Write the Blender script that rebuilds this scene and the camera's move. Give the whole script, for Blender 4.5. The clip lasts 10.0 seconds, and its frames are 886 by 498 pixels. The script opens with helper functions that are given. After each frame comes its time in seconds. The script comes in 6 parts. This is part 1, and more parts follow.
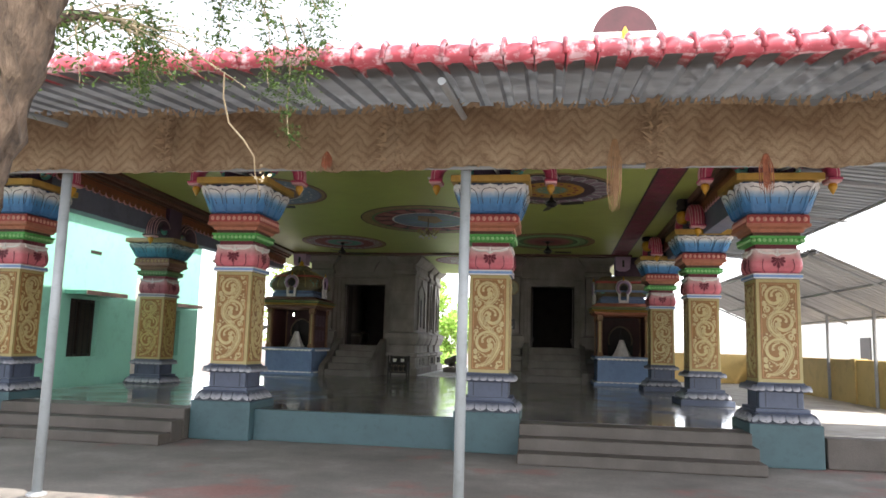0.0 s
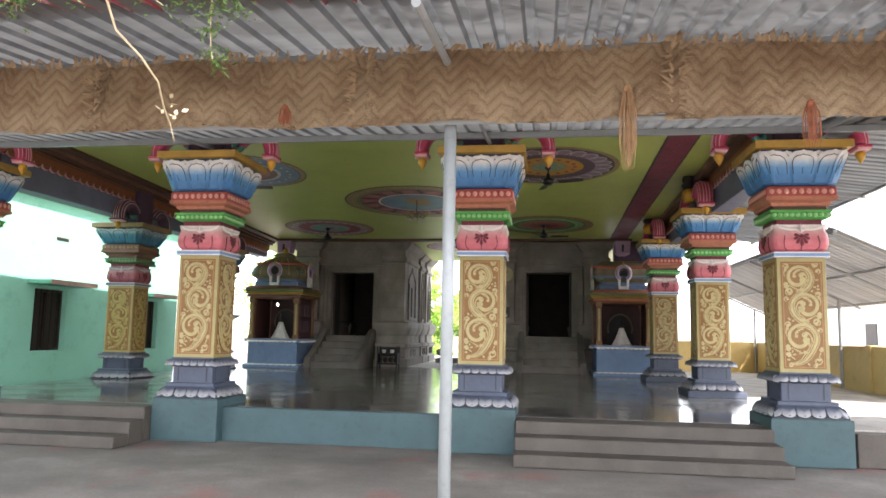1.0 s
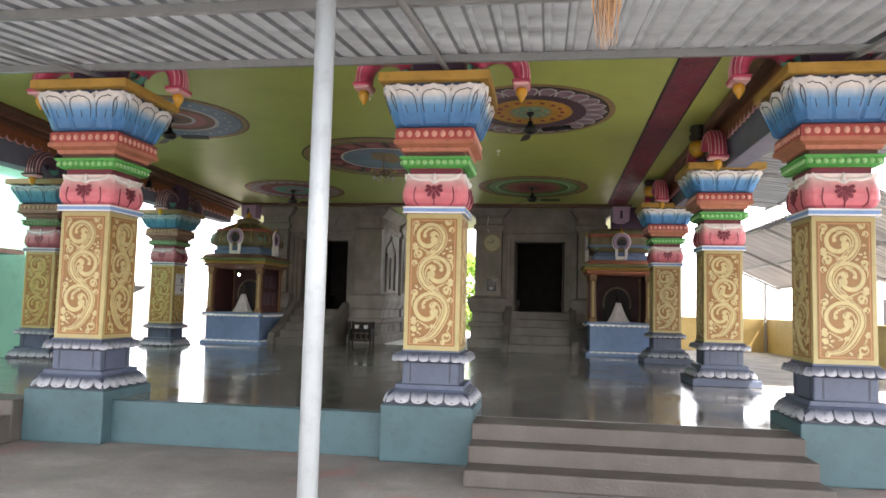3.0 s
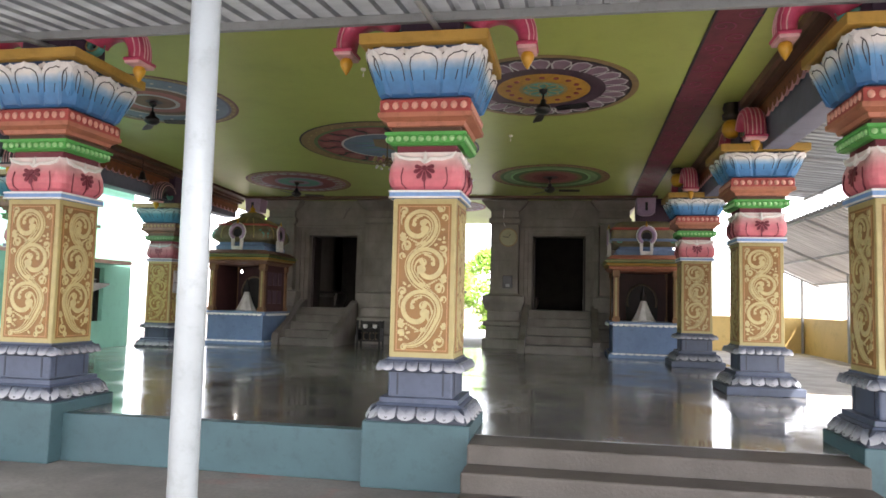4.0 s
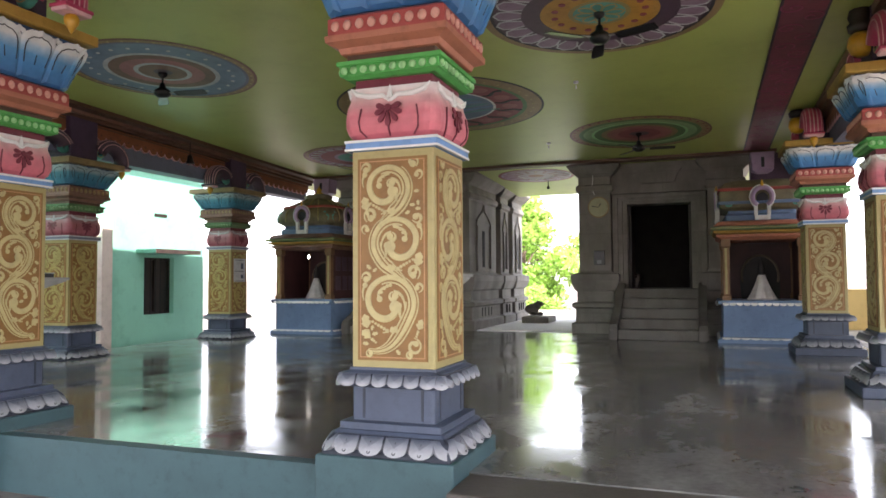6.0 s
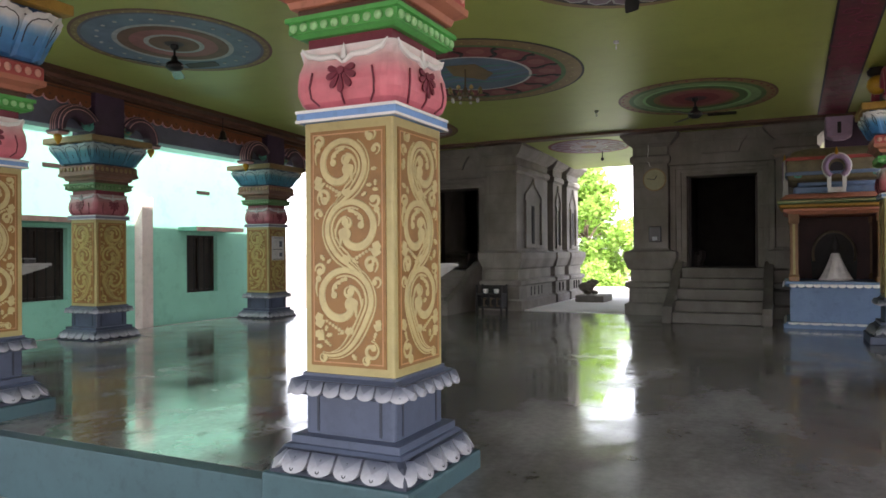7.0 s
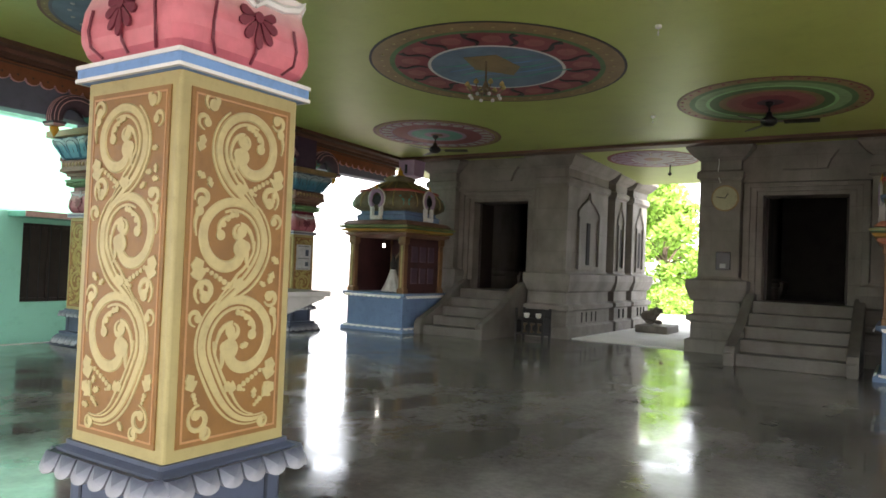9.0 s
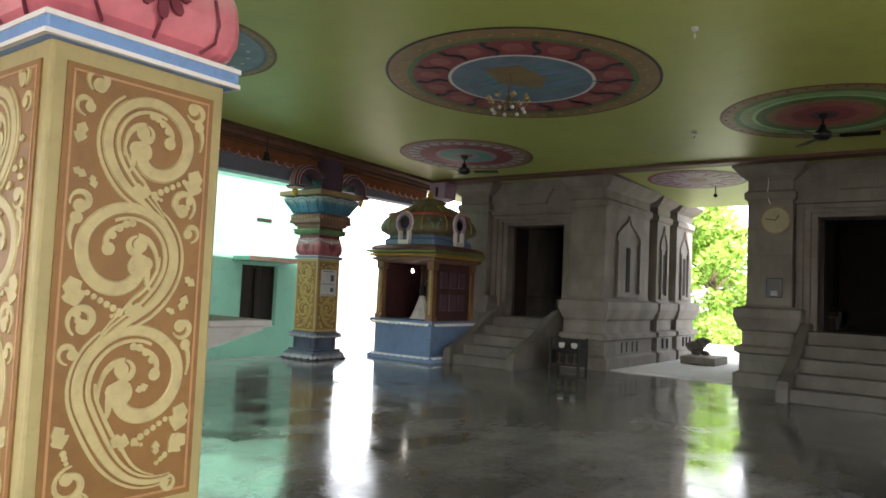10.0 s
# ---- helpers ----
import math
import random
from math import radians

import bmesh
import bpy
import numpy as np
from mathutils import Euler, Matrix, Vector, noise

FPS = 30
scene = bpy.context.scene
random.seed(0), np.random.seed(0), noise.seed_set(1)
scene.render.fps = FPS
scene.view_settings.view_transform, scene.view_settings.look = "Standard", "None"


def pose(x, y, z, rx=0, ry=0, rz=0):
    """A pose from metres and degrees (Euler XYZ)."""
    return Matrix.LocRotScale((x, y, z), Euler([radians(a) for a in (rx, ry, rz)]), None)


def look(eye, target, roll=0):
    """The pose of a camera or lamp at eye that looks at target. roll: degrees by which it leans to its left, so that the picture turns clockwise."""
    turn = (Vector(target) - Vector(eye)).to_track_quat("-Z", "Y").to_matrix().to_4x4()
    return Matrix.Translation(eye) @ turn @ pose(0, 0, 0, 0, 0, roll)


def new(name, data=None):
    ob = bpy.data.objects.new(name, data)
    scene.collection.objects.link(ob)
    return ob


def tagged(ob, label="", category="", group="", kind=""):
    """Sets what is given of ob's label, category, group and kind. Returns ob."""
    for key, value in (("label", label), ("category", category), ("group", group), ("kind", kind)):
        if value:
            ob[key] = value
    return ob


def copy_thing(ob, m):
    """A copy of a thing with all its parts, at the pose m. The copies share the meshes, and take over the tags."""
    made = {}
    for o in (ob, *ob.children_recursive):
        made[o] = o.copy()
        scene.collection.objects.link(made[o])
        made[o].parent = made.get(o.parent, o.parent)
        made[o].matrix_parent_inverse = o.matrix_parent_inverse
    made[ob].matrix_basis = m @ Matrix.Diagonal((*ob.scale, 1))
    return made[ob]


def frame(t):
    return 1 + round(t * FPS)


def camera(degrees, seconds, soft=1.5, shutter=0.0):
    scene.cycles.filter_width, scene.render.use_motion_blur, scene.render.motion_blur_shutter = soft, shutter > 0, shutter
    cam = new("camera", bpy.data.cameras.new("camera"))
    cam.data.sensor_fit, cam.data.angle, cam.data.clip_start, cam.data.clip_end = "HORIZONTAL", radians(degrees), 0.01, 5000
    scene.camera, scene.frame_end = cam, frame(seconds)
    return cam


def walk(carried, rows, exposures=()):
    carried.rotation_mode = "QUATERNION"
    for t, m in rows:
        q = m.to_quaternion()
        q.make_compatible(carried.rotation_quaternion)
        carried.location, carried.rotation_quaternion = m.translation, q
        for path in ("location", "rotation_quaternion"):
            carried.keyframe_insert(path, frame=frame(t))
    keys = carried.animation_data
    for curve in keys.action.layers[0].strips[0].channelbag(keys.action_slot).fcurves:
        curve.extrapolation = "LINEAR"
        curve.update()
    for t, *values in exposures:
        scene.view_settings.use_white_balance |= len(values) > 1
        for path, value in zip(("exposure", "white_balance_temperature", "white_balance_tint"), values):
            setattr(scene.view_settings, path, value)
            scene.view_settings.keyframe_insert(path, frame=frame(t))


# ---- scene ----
import itertools

cam = camera(63.6, 10.0, soft=1.65)
PATH = [
    (0, (0.19, -0.201, 1.488), (-0.106, 1.76, 1.747), 1.6),
    (0.5, (0.106, 0.285, 1.49), (-0.187, 2.247, 1.741), 1.5),
    (1, (0.141, 0.812, 1.472), (-0.139, 2.778, 1.705), 1.1),
    (1.5, (0.167, 1.308, 1.488), (-0.113, 3.274, 1.727), 1.4),
    (2, (0.162, 1.877, 1.518), (-0.105, 3.849, 1.723), 1.3),
    (2.5, (0.295, 2.395, 1.537), (0.033, 4.369, 1.723), 1.1),
    (2.7, (0.392, 2.561, 1.531), (0.116, 4.534, 1.704), 1.3),
    (3.8, (0.578, 3.71, 1.575), (0.267, 5.681, 1.713), 1.4),
    (4, (0.615, 3.912, 1.568), (0.259, 5.875, 1.715), 1.4),
    (4.5, (0.689, 4.381, 1.567), (0.269, 6.332, 1.699), 1.3),
    (5, (0.814, 4.854, 1.563), (0.37, 6.8, 1.693), 0.7),
    (5.5, (0.985, 5.302, 1.594), (0.429, 7.22, 1.706), 0.3),
    (5.7, (1.048, 5.525, 1.609), (0.439, 7.427, 1.71), -0.2),
    (6.8, (1.522, 6.58, 1.714), (0.678, 8.393, 1.751), 0.1),
    (7, (1.491, 6.727, 1.738), (0.621, 8.528, 1.75), -0.4),
    (7.5, (1.551, 7.177, 1.75), (0.596, 8.934, 1.72), -0.0),
    (8, (1.657, 7.637, 1.749), (0.616, 9.344, 1.679), 0.5),
    (8.5, (1.771, 8.011, 1.778), (0.66, 9.673, 1.689), 1.4),
    (9, (1.769, 8.417, 1.811), (0.681, 10.095, 1.858), 2.3),
    (9.5, (1.759, 8.761, 1.802), (0.617, 10.401, 1.888), 2.5),
    (10, (1.68, 9.095, 1.811), (0.486, 10.696, 1.928), 2.5),
]
EXPOSURES = [(t, stops, white, tint) for t, stops, white, tint in ((0.0, 1.45, 6450, 13), (1.0, 2.0, 6500, 14), (2.5, 2.24, 6600, 15), (5.5, 2.08, 6450, 16), (7.5, 1.68, 6450, 17), (8.0, 1.78, 6500, 16), (8.5, 1.97, 6550, 15), (9.0, 2.1, 6650, 12), (10.0, 2.05, 6700, 12))]
walk(cam, [(t, look(eye, target, roll)) for t, eye, target, roll in PATH], EXPOSURES)

# world, sun and sky
world = bpy.data.worlds.new("sky")
scene.world = world
world.use_nodes = True
wn = world.node_tree
bg = wn.nodes["Background"]
sky = wn.nodes.new("ShaderNodeTexSky")
sky.sky_type = "NISHITA"
sky.sun_disc = False
SUN_DIR = Vector((0.5, -0.44, 0.87)).normalized()
sky.sun_elevation, sky.sun_rotation = math.asin(SUN_DIR.z), math.atan2(SUN_DIR.x, SUN_DIR.y)
sky.air_density, sky.dust_density = 1.0, 1.2
haze = wn.nodes.new("ShaderNodeHueSaturation")
haze.inputs["Saturation"].default_value, haze.inputs["Value"].default_value = 0.25, 1.8
wn.links.new(sky.outputs[0], haze.inputs["Color"])
wn.links.new(haze.outputs[0], bg.inputs[0])
bg.inputs[1].default_value = 0.15
sun = new("sun", bpy.data.lights.new("sun", "SUN"))
sun.data.energy, sun.data.angle, sun.data.color = 5.0, radians(0.6), (1.0, 0.95, 0.86)
sun.matrix_world = look(SUN_DIR * 40, (0, 0, 0))
tagged(sun, kind="structure")

# ---- plan ----
FLOOR, BASE, CEIL = 0.44, 0.55, 4.55
CEIL_FALL = 0.03  # the hall ceiling falls slightly towards the back


def ceil_z(y):
    return 4.45 - CEIL_FALL * (y - 13.2)


COLS_FRONT = (-8.42, -4.54, -0.66, 3.24)
ROW_Y = 10.28
COLS_RIGHT = ((3.12, 14.4), (2.98, 18.6))
COLS_LEFT = ((-8.4, 14.6), (-8.35, 18.6))


# ---- materials ----
def principled(name, rough=0.6, metal=0.0):
    m = bpy.data.materials.new(name)
    m.use_nodes = True
    n = m.node_tree
    b = n.nodes["Principled BSDF"]
    b.inputs["Roughness"].default_value = rough
    b.inputs["Metallic"].default_value = metal
    return m, n, b


def link(n, a, b):
    n.links.new(a, b)


def coords(n, scale=(1, 1, 1), world_space=False):
    t = n.nodes.new("ShaderNodeTexCoord")
    mp = n.nodes.new("ShaderNodeMapping")
    mp.inputs["Scale"].default_value = scale
    if world_space:
        g = n.nodes.new("ShaderNodeNewGeometry")
        link(n, g.outputs["Position"], mp.inputs[0])
    else:
        link(n, t.outputs["Object"], mp.inputs[0])
    return mp.outputs[0]


def noise_tex(n, vec, scale, detail=4.0, rough=0.55):
    t = n.nodes.new("ShaderNodeTexNoise")
    t.inputs["Scale"].default_value = scale
    t.inputs["Detail"].default_value = detail
    t.inputs["Roughness"].default_value = rough
    link(n, vec, t.inputs["Vector"])
    return t.outputs["Fac"]


def ramp(n, fac, stops):
    r = n.nodes.new("ShaderNodeValToRGB")
    e = r.color_ramp.elements
    while len(e) < len(stops):
        e.new(0.5)
    for el, (p, c) in zip(e, stops):
        el.position = p
        el.color = (*c, 1)
    link(n, fac, r.inputs[0])
    return r.outputs[0]


def mix(n, fac, a, b, mode="MIX"):
    m = n.nodes.new("ShaderNodeMix")
    m.data_type, m.blend_type = "RGBA", mode
    for sock, v in ((m.inputs["Factor"], fac), (m.inputs["A"], a), (m.inputs["B"], b)):
        if isinstance(v, (int, float)):
            sock.default_value = v
        elif isinstance(v, tuple):
            sock.default_value = (*v, 1)
        else:
            link(n, v, sock)
    return m.outputs["Result"]


def bump(n, b, height, strength=0.2, dist=0.01):
    bp = n.nodes.new("ShaderNodeBump")
    bp.inputs["Strength"].default_value = strength
    bp.inputs["Distance"].default_value = dist
    link(n, height, bp.inputs["Height"])
    link(n, bp.outputs[0], b.inputs["Normal"])


def shade(c, k):
    return tuple(min(1.0, v * k) for v in c)


def paint(name, colour, rough=0.5, wear=0.25, dirt=0.35, big=3.0, fine=45.0, world_space=False):
    """Brushed paint on plaster: blotches, fine grain, a little grime."""
    m, n, b = principled(name, rough)
    v = coords(n, world_space=world_space)
    a = noise_tex(n, v, big, 5)
    c = noise_tex(n, v, fine, 3)
    base = ramp(n, a, [(0.3, shade(colour, 1 - wear)), (0.5, colour), (0.72, shade(colour, 1 + wear * 0.6))])
    grime = ramp(n, noise_tex(n, v, big * 3.1, 6, 0.7), [(0.52, (1, 1, 1)), (0.78, (1 - dirt, 1 - dirt, 1 - dirt * 1.1))])
    link(n, mix(n, 1.0, base, grime, "MULTIPLY"), b.inputs["Base Color"])
    bump(n, b, c, 0.18, 0.006)
    return m


def faded(name, colour, worn, rough=0.28):
    """Glossy paint, faded in places, with pale patches painted in for highlights."""
    m, n, b = principled(name, rough)
    v = coords(n, world_space=True)
    base = ramp(n, noise_tex(n, v, 5, 4), [(0.3, shade(colour, 0.75)), (0.6, colour), (0.8, shade(colour, 1.2))])
    mask = ramp(n, noise_tex(n, v, 11, 6, 0.65), [(0.50, (0, 0, 0)), (0.60, (0.85, 0.85, 0.85))])
    pale = n.nodes.new("ShaderNodeRGB")
    pale.outputs[0].default_value = (*worn, 1)
    link(n, mix(n, mask, base, pale.outputs[0]), b.inputs["Base Color"])
    bump(n, b, noise_tex(n, v, 60, 3), 0.12, 0.004)
    return m


def graded(name, stops, rough=0.45):
    """Paint blended by hand from one colour to another up the piece."""
    m, n, b = principled(name, rough)
    v = coords(n)
    s = n.nodes.new("ShaderNodeSeparateXYZ")
    link(n, v, s.inputs[0])
    wob = n.nodes.new("ShaderNodeMath")
    wob.operation = "MULTIPLY_ADD"
    link(n, noise_tex(n, v, 14, 3), wob.inputs[0])
    wob.inputs[1].default_value = 0.05
    link(n, s.outputs["Z"], wob.inputs[2])
    lo, hi = stops[0][0], stops[-1][0]
    mr = n.nodes.new("ShaderNodeMapRange")
    mr.inputs["From Min"].default_value, mr.inputs["From Max"].default_value = lo + 0.025, hi + 0.025
    link(n, wob.outputs[0], mr.inputs["Value"])
    col = ramp(n, mr.outputs[0], [((p - lo) / (hi - lo), c) for p, c in stops])
    blot = ramp(n, noise_tex(n, v, 9, 5), [(0.35, (0.82, 0.82, 0.82)), (0.65, (1, 1, 1))])
    link(n, mix(n, 1.0, col, blot, "MULTIPLY"), b.inputs["Base Color"])
    bump(n, b, noise_tex(n, v, 50, 3), 0.15, 0.005)
    return m


M = {}
M["teal"] = paint("teal_paint", (0.041, 0.085, 0.095), 0.55, 0.15, 0.3)
M["slate"] = paint("slate_blue_paint", (0.058, 0.073, 0.112), 0.5, 0.2)
M["slate_dark"] = paint("dark_line_paint", (0.02, 0.025, 0.04), 0.5)
M["petal"] = graded("petal_paint", [(-0.105, (0.40, 0.40, 0.41)), (-0.07, (0.34, 0.34, 0.36)), (-0.035, (0.17, 0.18, 0.21)), (0.0, (0.06, 0.07, 0.10))])
M["orange"] = paint("ochre_orange_paint", (0.212, 0.103, 0.022), 0.5, 0.18, 0.25, 4.0)
M["cream"] = paint("cream_paint", (0.345, 0.285, 0.118), 0.5, 0.12, 0.2, 6.0)
M["panel_line"] = paint("pale_orange_line_paint", (0.40, 0.205, 0.085), 0.5, 0.15)
M["cream_pale"] = paint("pale_cream_paint", (0.43, 0.355, 0.165), 0.5, 0.15, 0.2, 12.0)
M["gold"] = paint("mustard_paint", (0.42, 0.26, 0.055), 0.45, 0.2, 0.3)
M["dull_brass"] = paint("dull_brown_brass", (0.15, 0.11, 0.065), 0.4, 0.3)
M["bud"] = paint("gold_bud_paint", (0.62, 0.34, 0.03), 0.3, 0.3)
M["band_blue"] = paint("sky_blue_paint", (0.16, 0.30, 0.56), 0.5, 0.12)
M["white"] = paint("white_paint", (0.74, 0.73, 0.70), 0.5, 0.08, 0.18)
M["pink"] = graded("pink_paint", [(2.0, (0.66, 0.17, 0.21)), (2.14, (0.68, 0.21, 0.25)), (2.24, (0.70, 0.42, 0.42)), (2.31, (0.78, 0.73, 0.71))])
M["maroon"] = paint("maroon_paint", (0.17, 0.026, 0.045), 0.5, 0.25)
M["green"] = paint("leaf_green_paint", (0.10, 0.42, 0.10), 0.45, 0.2)
M["green_pale"] = paint("pale_green_paint", (0.34, 0.66, 0.30), 0.45, 0.15)
M["red"] = paint("brick_red_paint", (0.42, 0.085, 0.075), 0.5, 0.2)
M["salmon"] = paint("salmon_paint", (0.46, 0.18, 0.11), 0.5, 0.15)
M["bead"] = paint("bead_paint", (0.72, 0.38, 0.30), 0.45, 0.15)
M["lotus"] = graded("lotus_paint", [(2.80, (0.05, 0.18, 0.42)), (2.92, (0.065, 0.26, 0.56)), (3.0, (0.11, 0.34, 0.64)), (3.06, (0.42, 0.58, 0.72)), (3.10, (0.78, 0.79, 0.78))])
# lane-side pillars: duller teal, rose and ochre, with their shade mixed in
M["lotus_worn"] = graded("shaded_teal_lotus_paint", [(2.80, (0.04, 0.15, 0.25)), (2.95, (0.05, 0.21, 0.31)), (3.04, (0.09, 0.26, 0.34)), (3.10, (0.33, 0.42, 0.45))])
M["pink_worn"] = graded("shaded_rose_paint", [(2.0, (0.36, 0.10, 0.13)), (2.18, (0.38, 0.13, 0.15)), (2.31, (0.40, 0.30, 0.30))])
M["green_worn"] = paint("muted_green_paint", (0.16, 0.27, 0.13), 0.5, 0.25)
M["cream_worn"] = paint("shaded_ochre_cream_paint", (0.36, 0.29, 0.10), 0.55, 0.25, 0.35, 7)
M["petal_tip"] = paint("white_petal_paint", (0.78, 0.78, 0.76), 0.45, 0.06, 0.12, 8)
M["ink"] = paint("black_outline_paint", (0.02, 0.02, 0.025), 0.5)
M["purple"] = paint("dark_purple_paint", (0.075, 0.045, 0.085), 0.55, 0.25)
M["bracket"] = paint("magenta_pink_paint", (0.50, 0.06, 0.13), 0.45, 0.25, 0.3, 6)
M["bracket_line"] = paint("pale_pink_paint", (0.72, 0.42, 0.44), 0.5)
M["leaf_teal"] = paint("sea_green_paint", (0.10, 0.36, 0.30), 0.45, 0.2)
M["ceiling"] = paint("olive_green_ceiling_paint", (0.43, 0.50, 0.13), 0.42, 0.10, 0.12, 0.7, 20, True)
M["brown"] = paint("brown_trim_paint", (0.11, 0.055, 0.035), 0.55, 0.2)
M["scallop"] = paint("rust_orange_paint", (0.25, 0.085, 0.035), 0.55, 0.2)
M["beam_blue"] = paint("grey_blue_beam_paint", (0.16, 0.17, 0.24), 0.6, 0.15, 0.25, 2)
M["mint"] = paint("mint_green_wall_paint", (0.255, 0.56, 0.445), 0.7, 0.08, 0.22, 0.9, 30, True)
M["mint_dark"] = paint("dull_green_paint", (0.12, 0.35, 0.26), 0.7, 0.15, 0.3)
M["chajja"] = paint("pinkish_sunshade_paint", (0.58, 0.36, 0.32), 0.6, 0.2, 0.4)
M["pier"] = paint("pale_pinkish_plaster", (0.60, 0.49, 0.45), 0.7, 0.12, 0.25)
M["dark_wood"] = paint("dark_brown_wood", (0.03, 0.02, 0.016), 0.5, 0.3)
M["chamber_dark"] = paint("shade_darkened_stone", (0.035, 0.031, 0.028), 0.9, 0.3)
M["iron"] = paint("sooty_iron", (0.022, 0.02, 0.019), 0.8, 0.3)
M["slot_shade"] = paint("shaded_slot_black", (0.012, 0.011, 0.010), 0.95, 0.2)
M["black"] = paint("black_enamel", (0.012, 0.012, 0.013), 0.3, 0.2)
M["shrine_blue"] = paint("cornflower_blue_paint", (0.14, 0.215, 0.36), 0.5, 0.12, 0.25)
M["dome"] = paint("faded_olive_gold_paint", (0.175, 0.15, 0.085), 0.5, 0.35, 0.4, 5)
M["shrine_wall"] = paint("dark_red_brown_paint", (0.06, 0.022, 0.022), 0.55, 0.3)
M["shrine_wood"] = paint("brown_ochre_pilaster_paint", (0.20, 0.105, 0.045), 0.5, 0.25)
M["yellow_wall"] = paint("yellow_ochre_wall_paint", (0.60, 0.43, 0.16), 0.7, 0.12, 0.3, 1.0)
M["white_wall"] = paint("whitewashed_wall", (0.80, 0.79, 0.76), 0.8, 0.06, 0.15, 0.8)
M["pipe"] = paint("white_painted_pipe", (0.245, 0.27, 0.28), 0.35, 0.1, 0.25, 5)
M["shelf"] = paint("pale_cement_slab", (0.24, 0.236, 0.222), 0.6, 0.12, 0.25)
M["steel"] = paint("grey_painted_steel", (0.30, 0.31, 0.32), 0.45, 0.15, 0.3)
M["cloth"] = paint("white_cloth", (0.66, 0.64, 0.62), 0.8, 0.15, 0.1, 8)
M["idol"] = paint("black_stone_idol", (0.03, 0.028, 0.028), 0.7, 0.2)
M["red_tile"] = faded("faded_highlighted_red_tile_paint", (0.36, 0.055, 0.075), (0.50, 0.34, 0.36), 0.4)
M["twig"] = paint("pale_dry_twig", (0.38, 0.31, 0.20), 0.8, 0.2)
M["rope"] = paint("dry_straw_fibre", (0.27, 0.16, 0.08), 0.85, 0.35, 0.4, 15)
M["fray"] = paint("pale_straw_fibre", (0.40, 0.29, 0.18), 0.85, 0.45, 0.4, 15)
M["maroon_pale"] = paint("magenta_scroll_paint", (0.26, 0.04, 0.10), 0.5, 0.2)
# dark blue carries the shadow in the gap behind the petal tips
M["core"] = paint("gap_shade_blue_paint", (0.03, 0.07, 0.15), 0.5, 0.2)
M["red_straw"] = paint("reddish_dried_flower", (0.26, 0.09, 0.045), 0.85, 0.35, 0.4, 15)
M["mauve"] = paint("mauve_paint", (0.27, 0.18, 0.25), 0.5, 0.2)
M["lavender"] = paint("lavender_paint", (0.40, 0.28, 0.42), 0.5, 0.15)
M["rust"] = paint("dull_rust_paint", (0.20, 0.105, 0.075), 0.55, 0.3)
M["violet"] = paint("violet_paint", (0.085, 0.05, 0.075), 0.5, 0.2)
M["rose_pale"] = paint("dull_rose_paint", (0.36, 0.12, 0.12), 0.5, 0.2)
M["rose"] = paint("rose_paint", (0.27, 0.055, 0.075), 0.5, 0.2)
M["tan"] = paint("tan_paint", (0.29, 0.20, 0.095), 0.5, 0.2)
M["sky_ring"] = paint("powder_blue_paint", (0.16, 0.235, 0.34), 0.5, 0.25, 0.2, 2.5)
M["amber"] = paint("amber_paint", (0.52, 0.28, 0.045), 0.5, 0.2)
M["aqua"] = paint("aqua_paint", (0.12, 0.40, 0.34), 0.5, 0.2)
M["ring_green"] = paint("bottle_green_paint", (0.09, 0.20, 0.075), 0.5, 0.3)
M["green_soft"] = paint("soft_green_paint", (0.25, 0.42, 0.20), 0.5, 0.2)
M["paper"] = paint("printed_paper_notice", (0.50, 0.50, 0.52), 0.6, 0.2, 0.4, 9)
M["clock_face"] = paint("cream_clock_face", (0.40, 0.38, 0.23), 0.35, 0.1)


